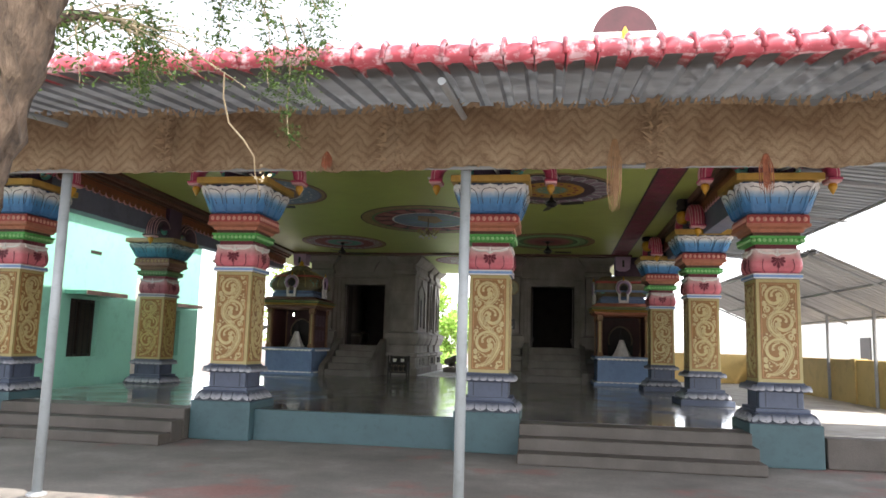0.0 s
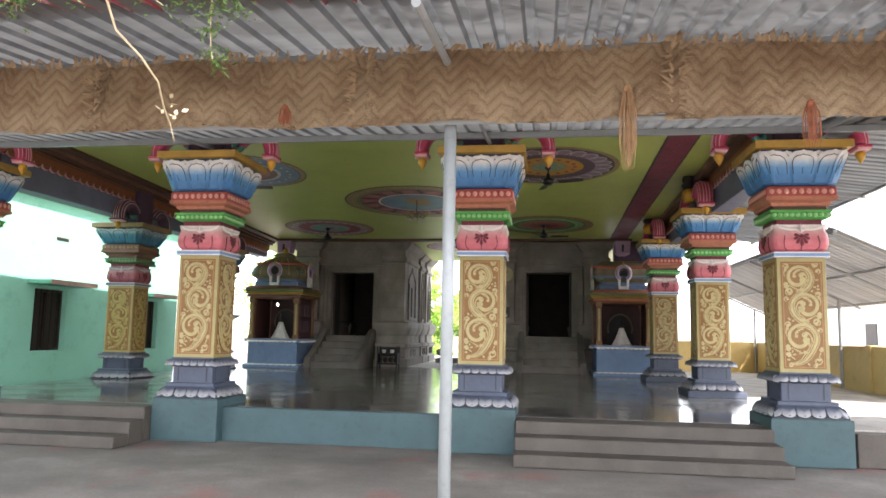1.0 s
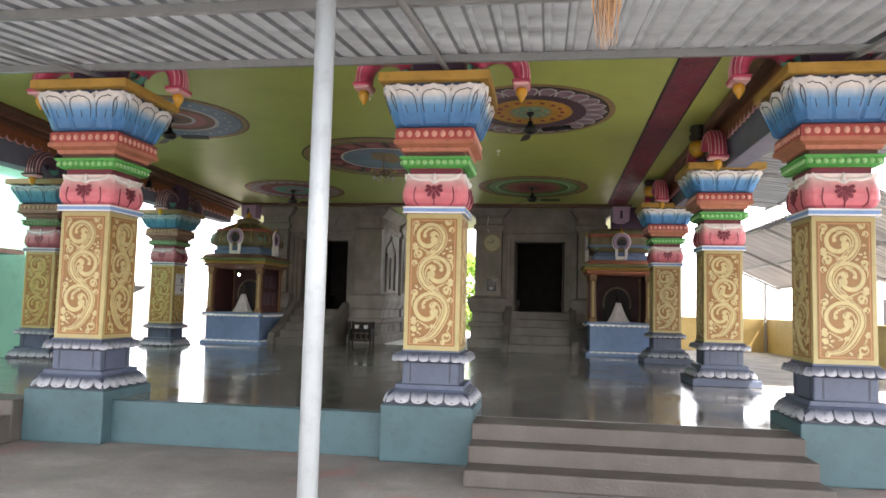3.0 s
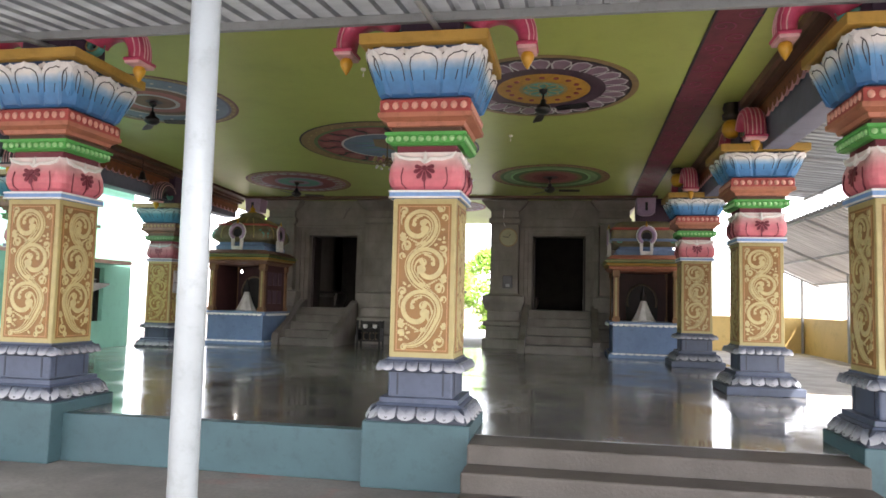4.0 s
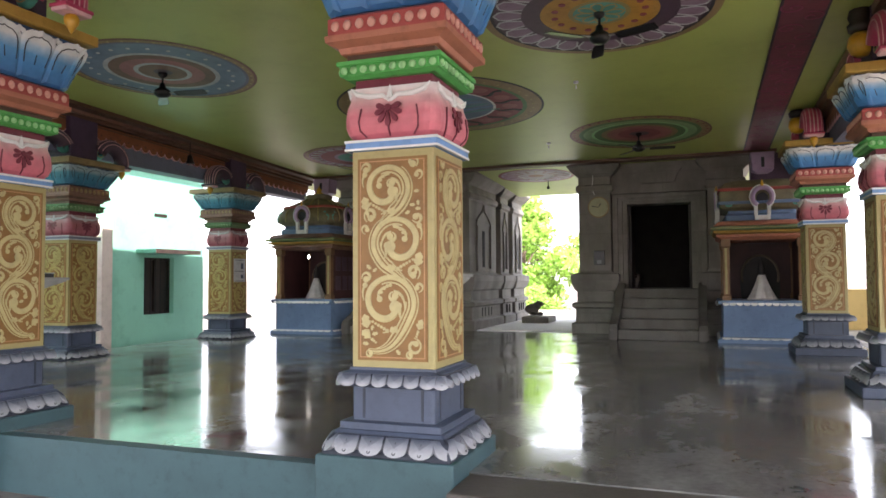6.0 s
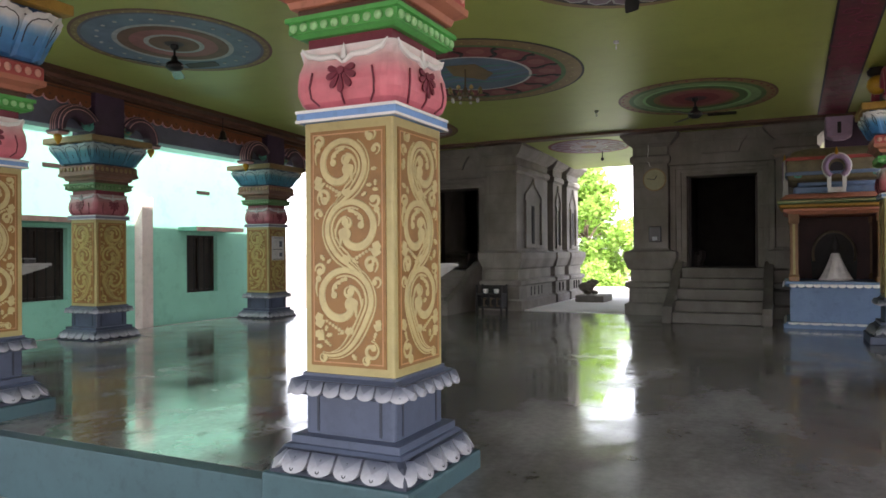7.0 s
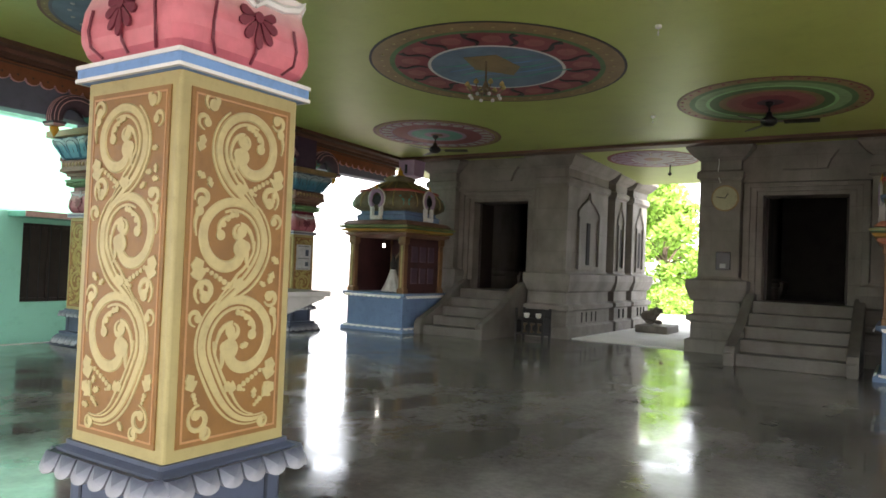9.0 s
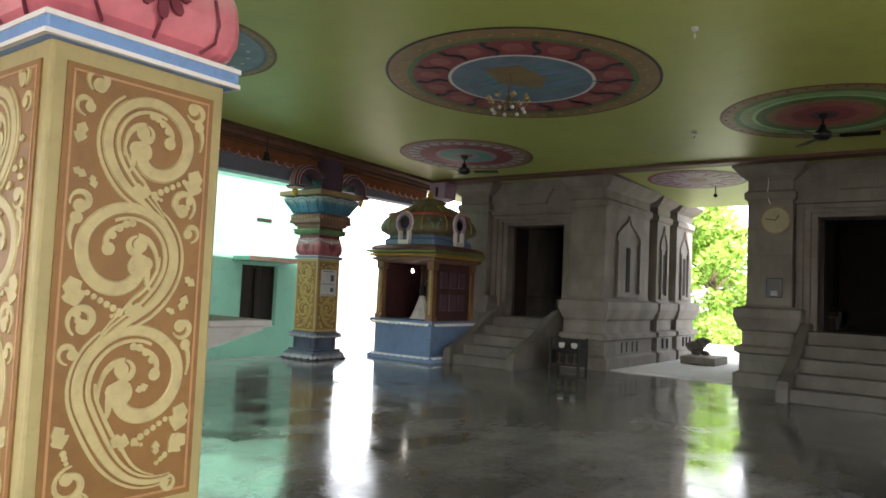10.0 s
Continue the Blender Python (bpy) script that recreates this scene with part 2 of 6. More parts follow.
def stone_material(name, colour, rough=0.75, courses=0.0):
    """Dressed stone: broad clouding, faint stains, speckle and, for masonry, level courses of slightly different tone."""
    m, n, b = principled(name, rough)
    v = coords(n, world_space=True)
    a = ramp(n, noise_tex(n, v, 1.1, 5, 0.6), [(0.3, shade(colour, 0.80)), (0.55, colour), (0.75, shade(colour, 1.15))])
    st = ramp(n, noise_tex(n, coords(n, (1.6, 1.6, 0.9), True), 1.6, 5), [(0.36, (0.76, 0.74, 0.71)), (0.6, (1, 1, 1))])
    sp = ramp(n, noise_tex(n, v, 130, 2), [(0.35, (0.80, 0.80, 0.80)), (0.6, (1.0, 1.0, 1.0))])
    c = mix(n, 1.0, mix(n, 1.0, a, st, "MULTIPLY"), sp, "MULTIPLY")
    relief = noise_tex(n, v, 40, 5)
    if courses:
        sep = n.nodes.new("ShaderNodeSeparateXYZ")
        link(n, v, sep.inputs[0])
        add = n.nodes.new("ShaderNodeMath")
        add.operation = "ADD"
        link(n, sep.outputs["X"], add.inputs[0])
        link(n, sep.outputs["Y"], add.inputs[1])
        comb = n.nodes.new("ShaderNodeCombineXYZ")
        link(n, add.outputs[0], comb.inputs[0])
        link(n, sep.outputs["Z"], comb.inputs[1])
        bk = n.nodes.new("ShaderNodeTexBrick")
        for key, val in (("Scale", 1.0), ("Mortar Size", 0.006), ("Mortar Smooth", 0.4), ("Brick Width", 1.15), ("Row Height", courses)):
            bk.inputs[key].default_value = val
        bk.inputs["Color1"].default_value = (1, 1, 1, 1)
        bk.inputs["Color2"].default_value = (0.91, 0.90, 0.89, 1)
        bk.inputs["Mortar"].default_value = (0.78, 0.76, 0.73, 1)
        link(n, comb.outputs[0], bk.inputs["Vector"])
        c = mix(n, 1.0, c, bk.outputs["Color"], "MULTIPLY")
    link(n, c, b.inputs["Base Color"])
    bump(n, b, relief, 0.35, 0.012)
    return m


def bark_material():
    m, n, b = principled("rough_brown_bark", 0.95)
    v = coords(n, (9, 9, 2.2))
    c = ramp(n, noise_tex(n, v, 2.2, 7, 0.7), [(0.3, (0.035, 0.024, 0.016)), (0.5, (0.12, 0.082, 0.056)), (0.72, (0.23, 0.165, 0.115))])
    g = ramp(n, noise_tex(n, coords(n), 5, 5), [(0.35, (0.6, 0.6, 0.55)), (0.65, (1, 1, 1))])
    link(n, mix(n, 1.0, c, g, "MULTIPLY"), b.inputs["Base Color"])
    bump(n, b, noise_tex(n, v, 2.2, 7, 0.7), 1.0, 0.06)
    return m


M["bark"] = bark_material()
M["niche_red"] = paint("deep_maroon_niche_paint", (0.05, 0.008, 0.014), 0.7, 0.3)
M["stone"] = stone_material("grey_granite", (0.272, 0.251, 0.225), courses=0.44)
# granite darkened so that treads facing the light match the walls
M["stone_dim"] = stone_material("darkened_granite_step", (0.165, 0.15, 0.132))
M["lane"] = stone_material("pale_dusty_cement", (0.48, 0.46, 0.42), 0.7)
M["step"] = stone_material("worn_cement_step", (0.088, 0.075, 0.063), 0.6)


def floor_material():
    m, n, b = principled("polished_grey_stone_floor", 0.1)
    v = coords(n, world_space=True)
    a = noise_tex(n, coords(n, (1, 0.55, 1), True), 0.75, 7, 0.62)
    c = ramp(n, a, [(0.34, (0.088, 0.085, 0.078)), (0.5, (0.18, 0.174, 0.163)), (0.66, (0.33, 0.32, 0.30))])
    grain = ramp(n, noise_tex(n, v, 16, 6, 0.7), [(0.35, (0.78, 0.78, 0.78)), (0.62, (1, 1, 1))])
    link(n, mix(n, 1.0, c, grain, "MULTIPLY"), b.inputs["Base Color"])
    r = ramp(n, noise_tex(n, v, 1.7, 6, 0.65), [(0.35, (0.035, 0.035, 0.035)), (0.7, (0.27, 0.27, 0.27))])
    link(n, r, b.inputs["Roughness"])
    b.inputs["Specular IOR Level"].default_value = 0.85
    bump(n, b, noise_tex(n, v, 3.0, 3), 0.04, 0.01)
    return m


M["floor"] = floor_material()


def ground_material():
    m, n, b = principled("dusty_cement_yard", 0.85)
    v = coords(n, world_space=True)
    a = ramp(n, noise_tex(n, v, 0.8, 7, 0.6), [(0.3, (0.13, 0.117, 0.104)), (0.55, (0.21, 0.19, 0.17)), (0.75, (0.31, 0.29, 0.265))])
    red = ramp(n, noise_tex(n, v, 0.55, 5, 0.6), [(0.54, (0, 0, 0)), (0.62, (1, 1, 1))])
    sep = n.nodes.new("ShaderNodeSeparateColor")
    link(n, red, sep.inputs[0])
    mul = n.nodes.new("ShaderNodeMath")
    mul.operation = "MULTIPLY"
    link(n, sep.outputs[0], mul.inputs[0])
    mul.inputs[1].default_value = 0.45
    c = mix(n, mul.outputs[0], a, (0.33, 0.09, 0.075))
    g = ramp(n, noise_tex(n, v, 25, 5, 0.7), [(0.3, (0.8, 0.8, 0.8)), (0.6, (1, 1, 1))])
    link(n, mix(n, 1.0, c, g, "MULTIPLY"), b.inputs["Base Color"])
    bump(n, b, noise_tex(n, v, 30, 5), 0.3, 0.01)
    return m


M["ground"] = ground_material()


def sheet_material(name, colour, rough):
    m, n, b = principled(name, rough, 0.35)
    v = coords(n, world_space=True)
    a = ramp(n, noise_tex(n, coords(n, (0.5, 3, 1), True), 1.2, 6, 0.6), [(0.3, shade(colour, 0.7)), (0.55, colour), (0.75, shade(colour, 1.2))])
    link(n, a, b.inputs["Base Color"])
    bump(n, b, noise_tex(n, v, 6, 4), 0.15, 0.01)
    return m


M["sheet"] = sheet_material("galvanised_corrugated_sheet", (0.235, 0.24, 0.245), 0.58)
M["old_sheet"] = sheet_material("weathered_shed_sheet", (0.33, 0.32, 0.31), 0.6)


def woven_material():
    """Plaited palm leaf: zigzag strands with light and dark sides."""
    m, n, b = principled("plaited_palm_leaf", 0.75)
    v = coords(n)
    s = n.nodes.new("ShaderNodeSeparateXYZ")
    link(n, v, s.inputs[0])

    def op(kind, a, c=None, d=None):
        q = n.nodes.new("ShaderNodeMath")
        q.operation = kind
        for i, val in enumerate((a, c, d)):
            if val is None:
                continue
            if isinstance(val, (int, float)):
                q.inputs[i].default_value = val
            else:
                link(n, val, q.inputs[i])
        return q.outputs[0]

    wob = op("MULTIPLY", noise_tex(n, v, 6, 4), 0.12)
    z = op("ADD", s.outputs["Z"], wob)
    tri = op("PINGPONG", op("ADD", s.outputs["X"], wob), 0.13)
    ph = op("MULTIPLY", op("ADD", z, tri), 10.5)
    strand = op("PINGPONG", ph, 0.5)
    col = ramp(n, strand, [(0.0, (0.31, 0.22, 0.135)), (0.12, (0.40, 0.295, 0.188)), (0.5, (0.47, 0.36, 0.235))])
    blot = ramp(n, noise_tex(n, v, 2.2, 6, 0.65), [(0.36, (0.60, 0.52, 0.46)), (0.6, (1, 1, 1))])
    fine = ramp(n, noise_tex(n, coords(n, (30, 4, 60)), 3, 3), [(0.35, (0.72, 0.7, 0.66)), (0.6, (1, 1, 1))])
    link(n, mix(n, 1.0, mix(n, 1.0, col, blot, "MULTIPLY"), fine, "MULTIPLY"), b.inputs["Base Color"])
    bump(n, b, strand, 0.6, 0.012)
    return m


M["woven"] = woven_material()


def leaf_material(name, colour):
    m, n, b = principled(name, 0.55)
    g = n.nodes.new("ShaderNodeNewGeometry")
    c = ramp(n, g.outputs["Random Per Island"], [(0.0, shade(colour, 0.55)), (0.5, colour), (1.0, shade(colour, 1.7))])
    link(n, c, b.inputs["Base Color"])
    tr = n.nodes.new("ShaderNodeBsdfTranslucent")
    link(n, c, tr.inputs[0])
    add = n.nodes.new("ShaderNodeMixShader")
    add.inputs[0].default_value = 0.45
    out = n.nodes["Material Output"]
    link(n, b.outputs[0], add.inputs[1])
    link(n, tr.outputs[0], add.inputs[2])
    link(n, add.outputs[0], out.inputs[0])
    return m


M["leaf"] = leaf_material("feathery_green_leaf", (0.075, 0.13, 0.03))
M["leaf_far"] = leaf_material("bright_green_foliage", (0.33, 0.49, 0.11))


# ---- mesh helpers ----
def finish(bm, name, mat, smooth=False):
    me = bpy.data.meshes.new(name)
    bmesh.ops.recalc_face_normals(bm, faces=bm.faces)
    bm.to_mesh(me)
    bm.free()
    for m in mat if isinstance(mat, (list, tuple)) else [mat]:
        me.materials.append(m)
    if smooth:
        me.polygons.foreach_set("use_smooth", [True] * len(me.polygons))
    return me


def part(name, bm, mat, parent, label="", smooth=False, at=None):
    ob = new(name, finish(bm, name, mat, smooth))
    if parent is not None:
        ob.parent = parent
    if at is not None:
        ob.matrix_basis = at
    if label:
        ob["label"] = label
    return ob


def shared(name, me, parent, at):
    ob = new(name, me)
    ob.parent = parent
    ob.matrix_basis = at
    return ob


def thing(name, x, y, z, label, category, group="", kind="", rz=0):
    ob = new(name)
    ob.matrix_basis = pose(x, y, z, 0, 0, rz)
    return tagged(ob, label, category, group, kind)


def box(bm, x0, x1, y0, y1, z0, z1):
    v = [bm.verts.new(p) for p in ((x0, y0, z0), (x1, y0, z0), (x1, y1, z0), (x0, y1, z0), (x0, y0, z1), (x1, y0, z1), (x1, y1, z1), (x0, y1, z1))]
    for f in ((0, 3, 2, 1), (4, 5, 6, 7), (0, 1, 5, 4), (1, 2, 6, 5), (2, 3, 7, 6), (3, 0, 4, 7)):
        bm.faces.new([v[i] for i in f])
    return bm


def one_box(*a):
    return box(bmesh.new(), *a)


def soft_box(x0, x1, y0, y1, z0, z1, r=0.01, seg=2):
    bm = one_box(x0, x1, y0, y1, z0, z1)
    bmesh.ops.bevel(bm, geom=bm.edges[:], offset=r, segments=seg, affect="EDGES", profile=0.5)
    return bm


def loft(bm, rings, cap=True):
    rows = [[bm.verts.new(p) for p in ring] for ring in rings]
    k = len(rows[0])
    for a, b in zip(rows, rows[1:]):
        for i in range(k):
            bm.faces.new((a[i], a[(i + 1) % k], b[(i + 1) % k], b[i]))
    if cap:
        bm.faces.new(rows[0][::-1])
        bm.faces.new(rows[-1])
    return bm


def square_ring(h, z, r=0.0, seg=3, cx=0.0, cy=0.0, hy=None):
    hy = h if hy is None else hy
    r = max(0.001, min(r, h * 0.98, hy * 0.98))
    pts = []
    for q, (sx, sy) in enumerate(((1, 1), (-1, 1), (-1, -1), (1, -1))):
        for i in range(seg + 1):
            a = radians(90 * q + 90 * i / seg)
            pts.append((cx + sx * (h - r) + r * math.cos(a), cy + sy * (hy - r) + r * math.sin(a), z))
    return pts


def square_loft(profile, r=0.012, seg=2):
    """Square moulding: (half width, height[, corner radius])."""
    return loft(bmesh.new(), [square_ring(p[0], p[1], p[2] if len(p) > 2 else r, seg) for p in profile])


def rect_loft(x0, x1, y0, y1, profile, bm=None):
    bm = bm or bmesh.new()
    return loft(bm, [[(x0 - o, y0 - o, z), (x1 + o, y0 - o, z), (x1 + o, y1 + o, z), (x0 - o, y1 + o, z)] for o, z in profile])


def lathe(profile, n=24, bm=None, cx=0, cy=0):
    bm = bm or bmesh.new()
    return loft(bm, [[(cx + max(r, 0.0005) * math.cos(2 * math.pi * i / n), cy + max(r, 0.0005) * math.sin(2 * math.pi * i / n), z) for i in range(n)] for r, z in profile])


def tube(bm, pts, radii, n=8):
    pts = [Vector(p) for p in pts]
    rings = []
    up = Vector((0.31, 0.17, 0.93))
    for i, p in enumerate(pts):
        d = (pts[min(i + 1, len(pts) - 1)] - pts[max(i - 1, 0)]).normalized()
        s = d.cross(up)
        if s.length < 1e-3:
            s = d.cross(Vector((1, 0, 0)))
        s.normalize()
        u = s.cross(d)
        r = radii[i] if isinstance(radii, (list, tuple)) else radii
        rings.append([p + s * (r * math.cos(2 * math.pi * k / n)) + u * (r * math.sin(2 * math.pi * k / n)) for k in range(n)])
    return loft(bm, rings)


def prism(bm, outline, z0, z1):
    """Flat outline in x, y raised from z0 to z1."""
    a = [bm.verts.new((x, y, z0)) for x, y in outline]
    b = [bm.verts.new((x, y, z1)) for x, y in outline]
    k = len(outline)
    for i in range(k):
        bm.faces.new((a[i], a[(i + 1) % k], b[(i + 1) % k], b[i]))
    bm.faces.new(a[::-1])
    bm.faces.new(b)


def ribbon(bm, pts, widths, h0=0.0, h1=0.006):
    """Raised flat strand along a plane curve."""
    k = len(pts)
    rows = []
    for i, (x, y) in enumerate(pts):
        xa, ya = pts[max(i - 1, 0)]
        xb, yb = pts[min(i + 1, k - 1)]
        dx, dy = xb - xa, yb - ya
        l = math.hypot(dx, dy) or 1
        nx, ny = -dy / l, dx / l
        w = widths[i] / 2
        rows.append([bm.verts.new((x + nx * w, y + ny * w, h0)), bm.verts.new((x + nx * w * 0.75, y + ny * w * 0.75, h1)),
                     bm.verts.new((x - nx * w * 0.75, y - ny * w * 0.75, h1)), bm.verts.new((x - nx * w, y - ny * w, h0))])
    for a, b in zip(rows, rows[1:]):
        for j in range(3):
            bm.faces.new((a[j], a[j + 1], b[j + 1], b[j]))


def disc(bm, x, y, r, h0=0.0, h1=0.006, n=10):
    prism(bm, [(x + r * math.cos(2 * math.pi * i / n), y + r * math.sin(2 * math.pi * i / n)) for i in range(n)], h0, h1)


def ring_band(bm, r0, r1, z0, z1, n=64):
    rows = []
    for i in range(n):
        c, s = math.cos(2 * math.pi * i / n), math.sin(2 * math.pi * i / n)
        rows.append([bm.verts.new((r0 * c, r0 * s, z0)), bm.verts.new((r1 * c, r1 * s, z0)), bm.verts.new((r1 * c, r1 * s, z1)), bm.verts.new((r0 * c, r0 * s, z1))])
    for i in range(n):
        a, b = rows[i], rows[(i + 1) % n]
        for j in range(4):
            bm.faces.new((a[j], a[(j + 1) % 4], b[(j + 1) % 4], b[j]))
    return bm


# ---- ground, floor and steps ----
bm = bmesh.new()
bmesh.ops.create_grid(bm, x_segments=40, y_segments=40, size=900)
for v in bm.verts:
    far = max(0.0, v.co.length - 45)
    v.co.z = noise.noise(v.co * 0.05) * min(0.8, far * 0.02)
tagged(part("ground", bm, M["ground"], None), "dusty cement yard with faded red powder patches", "ground", kind="structure")

floor_ob = new("floor", finish(one_box(-8.85, 3.75, 10.12, 29.0, 0.0, FLOOR), "floor", M["floor"]))
tagged(floor_ob, "polished dark grey stone floor with cloudy pale stains", "floor", kind="structure")
tagged(part("side_pavement", one_box(3.75, 7.2, 10.2, 26.0, 0.0, FLOOR - 0.03), M["lane"], None), "raised cement floor of the side passage, dusty", "pavement", kind="structure")
tagged(part("pavement_step", soft_box(3.76, 7.2, 9.92, 10.195, 0.0, FLOOR - 0.05, 0.015), M["step"], None), "worn cement step before the side passage", "steps", kind="structure")
tagged(part("side_ground", one_box(-10.5, -8.85, 6.0, 30.0, 0.0, 0.25), M["lane"], None), "narrow cement lane beside the green house", "pavement", kind="structure")
tagged(part("plinth_wall", soft_box(COLS_FRONT[1] + 0.46, COLS_FRONT[2] - 0.46, 9.99, 10.12, 0.0, FLOOR, 0.008), M["teal"], None), "teal painted plinth wall between the pillars", "wall", kind="structure")


def stairs(x0, x1, y_top, going, heights, label):
    st = thing("stair", (x0 + x1) / 2, y_top, 0, label, "steps", kind="structure")
    w = (x1 - x0) / 2
    for i, h in enumerate(heights):
        y0 = -going * (i + 1)
        part("step", soft_box(-w, w, y0, -going * i + (0.0 if i else 0.12), 0, h, 0.018), M["step"], st)
    return st


stairs(COLS_FRONT[2] + 0.463, COLS_FRONT[3] - 0.463, 10.0, 0.33, (FLOOR - 0.004, 0.29, 0.145), "worn grey cement steps up to the hall floor")
stairs(COLS_FRONT[0] + 0.463, COLS_FRONT[1] - 0.463, 10.0, 0.33, (FLOOR - 0.004, 0.29, 0.145), "worn grey cement steps beside the teal plinth")


# ---- painted pillar ----
def spiral(cx, cy, r0, r1, a0, turns, n=34):
    out = []
    for i in range(n):
        t = i / (n - 1)
        r = r0 + (r1 - r0) * t ** 0.8
        a = a0 + turns * 2 * math.pi * t
        out.append((cx + r * math.cos(a), cy + r * math.sin(a)))
    return out


def taper(n, w0, w1, w2):
    return [w0 + (w1 - w0) * (i / (n / 2)) if i < n / 2 else w1 + (w2 - w1) * ((i - n / 2) / (n / 2)) for i in range(n)]


def leaf_outline(x, y, a, l, w):
    base = ((0, 0), (0.25, 0.35), (0.42, 0.5), (0.5, 0.28), (0.75, 0.4), (1, 0), (0.75, -0.4), (0.5, -0.28), (0.42, -0.5), (0.25, -0.35))
    c, s = math.cos(a), math.sin(a)
    return [(x + (p * l) * c - (q * w) * s, y + (p * l) * s + (q * w) * c) for p, q in base]


def scroll_mesh(flip, half=0.214, height=1.262):
    """Vine scroll relief: a swinging stem of several strands with three large comma curls, hooks, beads and buds."""
    rnd = random.Random(5 if flip > 0 else 8)
    bm = bmesh.new()
    layers = itertools.count()

    def height_next():
        # every piece a hair above the one before, so that no two faces share a plane
        return 0.0045 + 0.00002 * next(layers)

    def strand(pts, widths):
        ribbon(bm, pts, widths, 0.0, height_next())

    def dot(x, y, r, n=10):
        disc(bm, x, y, r, 0.0, height_next(), n)

    def leaf(x, y, a, l, w):
        prism(bm, leaf_outline(x, y, a, l, w), 0.0, height_next())

    def stroke(pts, w0, w1, w2, blob=0.0):
        k = len(pts)
        strand(pts, taper(k, w0, w1, w2))
        if blob:
            dot(pts[-1][0], pts[-1][1], blob, n=12)

    def bend(a, b, c, d, n=16):
        a, b, c, d = Vector(a), Vector(b), Vector(c), Vector(d)
        return [tuple(a * (1 - u) ** 3 + b * 3 * u * (1 - u) ** 2 + c * 3 * u * u * (1 - u) + d * u ** 3) for u in [i / (n - 1) for i in range(n)]]

    def hook(x, y, size, a, turns, w, close=0.42):
        q = spiral(x, y, size, size * close, a, turns, 20)
        stroke(q, w * 0.3, w, w * 1.05, w * 0.85)

    def bud(x, y, a, size):
        leaf(x, y, a, size, size * 0.85)
        for i in range(3):
            dot(x - math.cos(a) * size * (0.2 + 0.22 * i), y - math.sin(a) * size * (0.2 + 0.22 * i), size * (0.14 - 0.022 * i), n=7)

    curls = ((0.014, 0.355, 0.163, 1), (-0.022, 0.735, 0.152, -1), (0.026, 1.082, 0.138, 1))
    for k, (cx, yy, R, s) in enumerate(curls):
        # worked out as a clockwise curl, then mirrored by m
        m = s * flip
        cx *= s
        start, turns = radians(205), radians(352)
        if k:
            px, py, pr, ps = curls[k - 1]
            px *= s
            p0 = Vector((px + pr * 0.78, py + pr * 0.62))
            d0 = Vector((-0.62, 0.78))
        else:
            p0, d0 = Vector((0.165, 0.055)), Vector((-1.0, -0.22))
        p3 = Vector((cx + R * math.cos(start), yy + R * math.sin(start)))
        d3 = Vector((math.sin(start), -math.cos(start)))
        h = (p3 - p0).length * 0.42
        p1, p2 = p0 + d0 * h, p3 - d3 * h

        def base(t):
            if t < 0.3:
                u = t / 0.3
                return p0 * (1 - u) ** 3 + p1 * 3 * u * (1 - u) ** 2 + p2 * 3 * u * u * (1 - u) + p3 * u ** 3
            u = (t - 0.3) / 0.7
            w = max(0.0, (u - 0.50) / 0.50)
            r = R * (1 - 0.74 * w ** 1.3)
            a = start - turns * u
            return Vector((cx + r * math.cos(a), yy + r * math.sin(a)))

        def at(t, off=0.0):
            q, d = base(t), base(min(1.0, t + 0.004)) - base(max(0.0, t - 0.004))
            d.normalize()
            return m * (q.x - d.y * off), q.y + d.x * off

        def near(dx, dy):
            return m * (cx + dx * R), yy + dy * R
        n = 64
        ts = [i / (n - 1) for i in range(n)]
        strand([at(t) for t in ts], [0.014 + 0.021 * min(1.0, t / 0.3) + 0.012 * max(0.0, min(1.0, (t - 0.5) / 0.3)) for t in ts])
        dot(*at(1.0), 0.24 * R, n=18)
        # strands that fan out beside the stem
        for off, t0, t1, w in ((-0.031, 0.0, 0.58, 0.017), (-0.052, 0.04, 0.36, 0.014), (0.029, 0.0, 0.46, 0.013)):
            strand([at(t0 + (t1 - t0) * i / 29, off * (0.40 + 0.60 * min(1.0, i / 12))) for i in range(30)], taper(30, 0.005, w, w * 0.6))
        # inside the curl: a crook under the crown, a leaf comma and a bead string
        stroke([near(*q) for q in bend((-0.62, -0.30), (-0.66, 0.20), (-0.42, 0.46), (-0.16, 0.44))], 0.008, 0.020, 0.026)
        hook(*near(-0.14, 0.25), 0.20 * R, radians(90), -m * 0.8, 0.027)
        stroke([near(*q) for q in bend((-0.50, -0.62), (-0.34, -0.50), (-0.46, -0.20), (-0.36, -0.10))], 0.010, 0.024, 0.028, 0.023)
        stroke([near(*q) for q in bend((0.02, 0.66), (0.36, 0.66), (0.60, 0.36), (0.44, 0.16))], 0.010, 0.022, 0.018, 0.020)
        for i in range(4):
            dot(*near(-0.02 + 0.13 * i, 0.70 - 0.06 * i * i / 2), 0.012, n=9)
        # outside: big crook by the stem, comma on the free side, bud with its beads
        hook(-m * 0.148, yy + R * 1.20, 0.050 if k < 2 else 0.038, radians(-90 - 30 * m), -m * 0.9, 0.026)
        hook(m * 0.176, yy + R * 1.02, 0.036, radians(200), m * 0.85, 0.024)
        stroke([(m * a, yy + R * c) for a, c in bend((0.196, 0.10), (0.210, 0.35), (0.205, 0.55), (0.188, 0.70))], 0.006, 0.016, 0.020, 0.018)
        bud(m * 0.172, yy - R * 0.98, math.pi / 2 - m * 0.25, 0.092)
        hook(-m * 0.184, yy + R * 0.62, 0.032, radians(-90), -m * 0.8, 0.019)
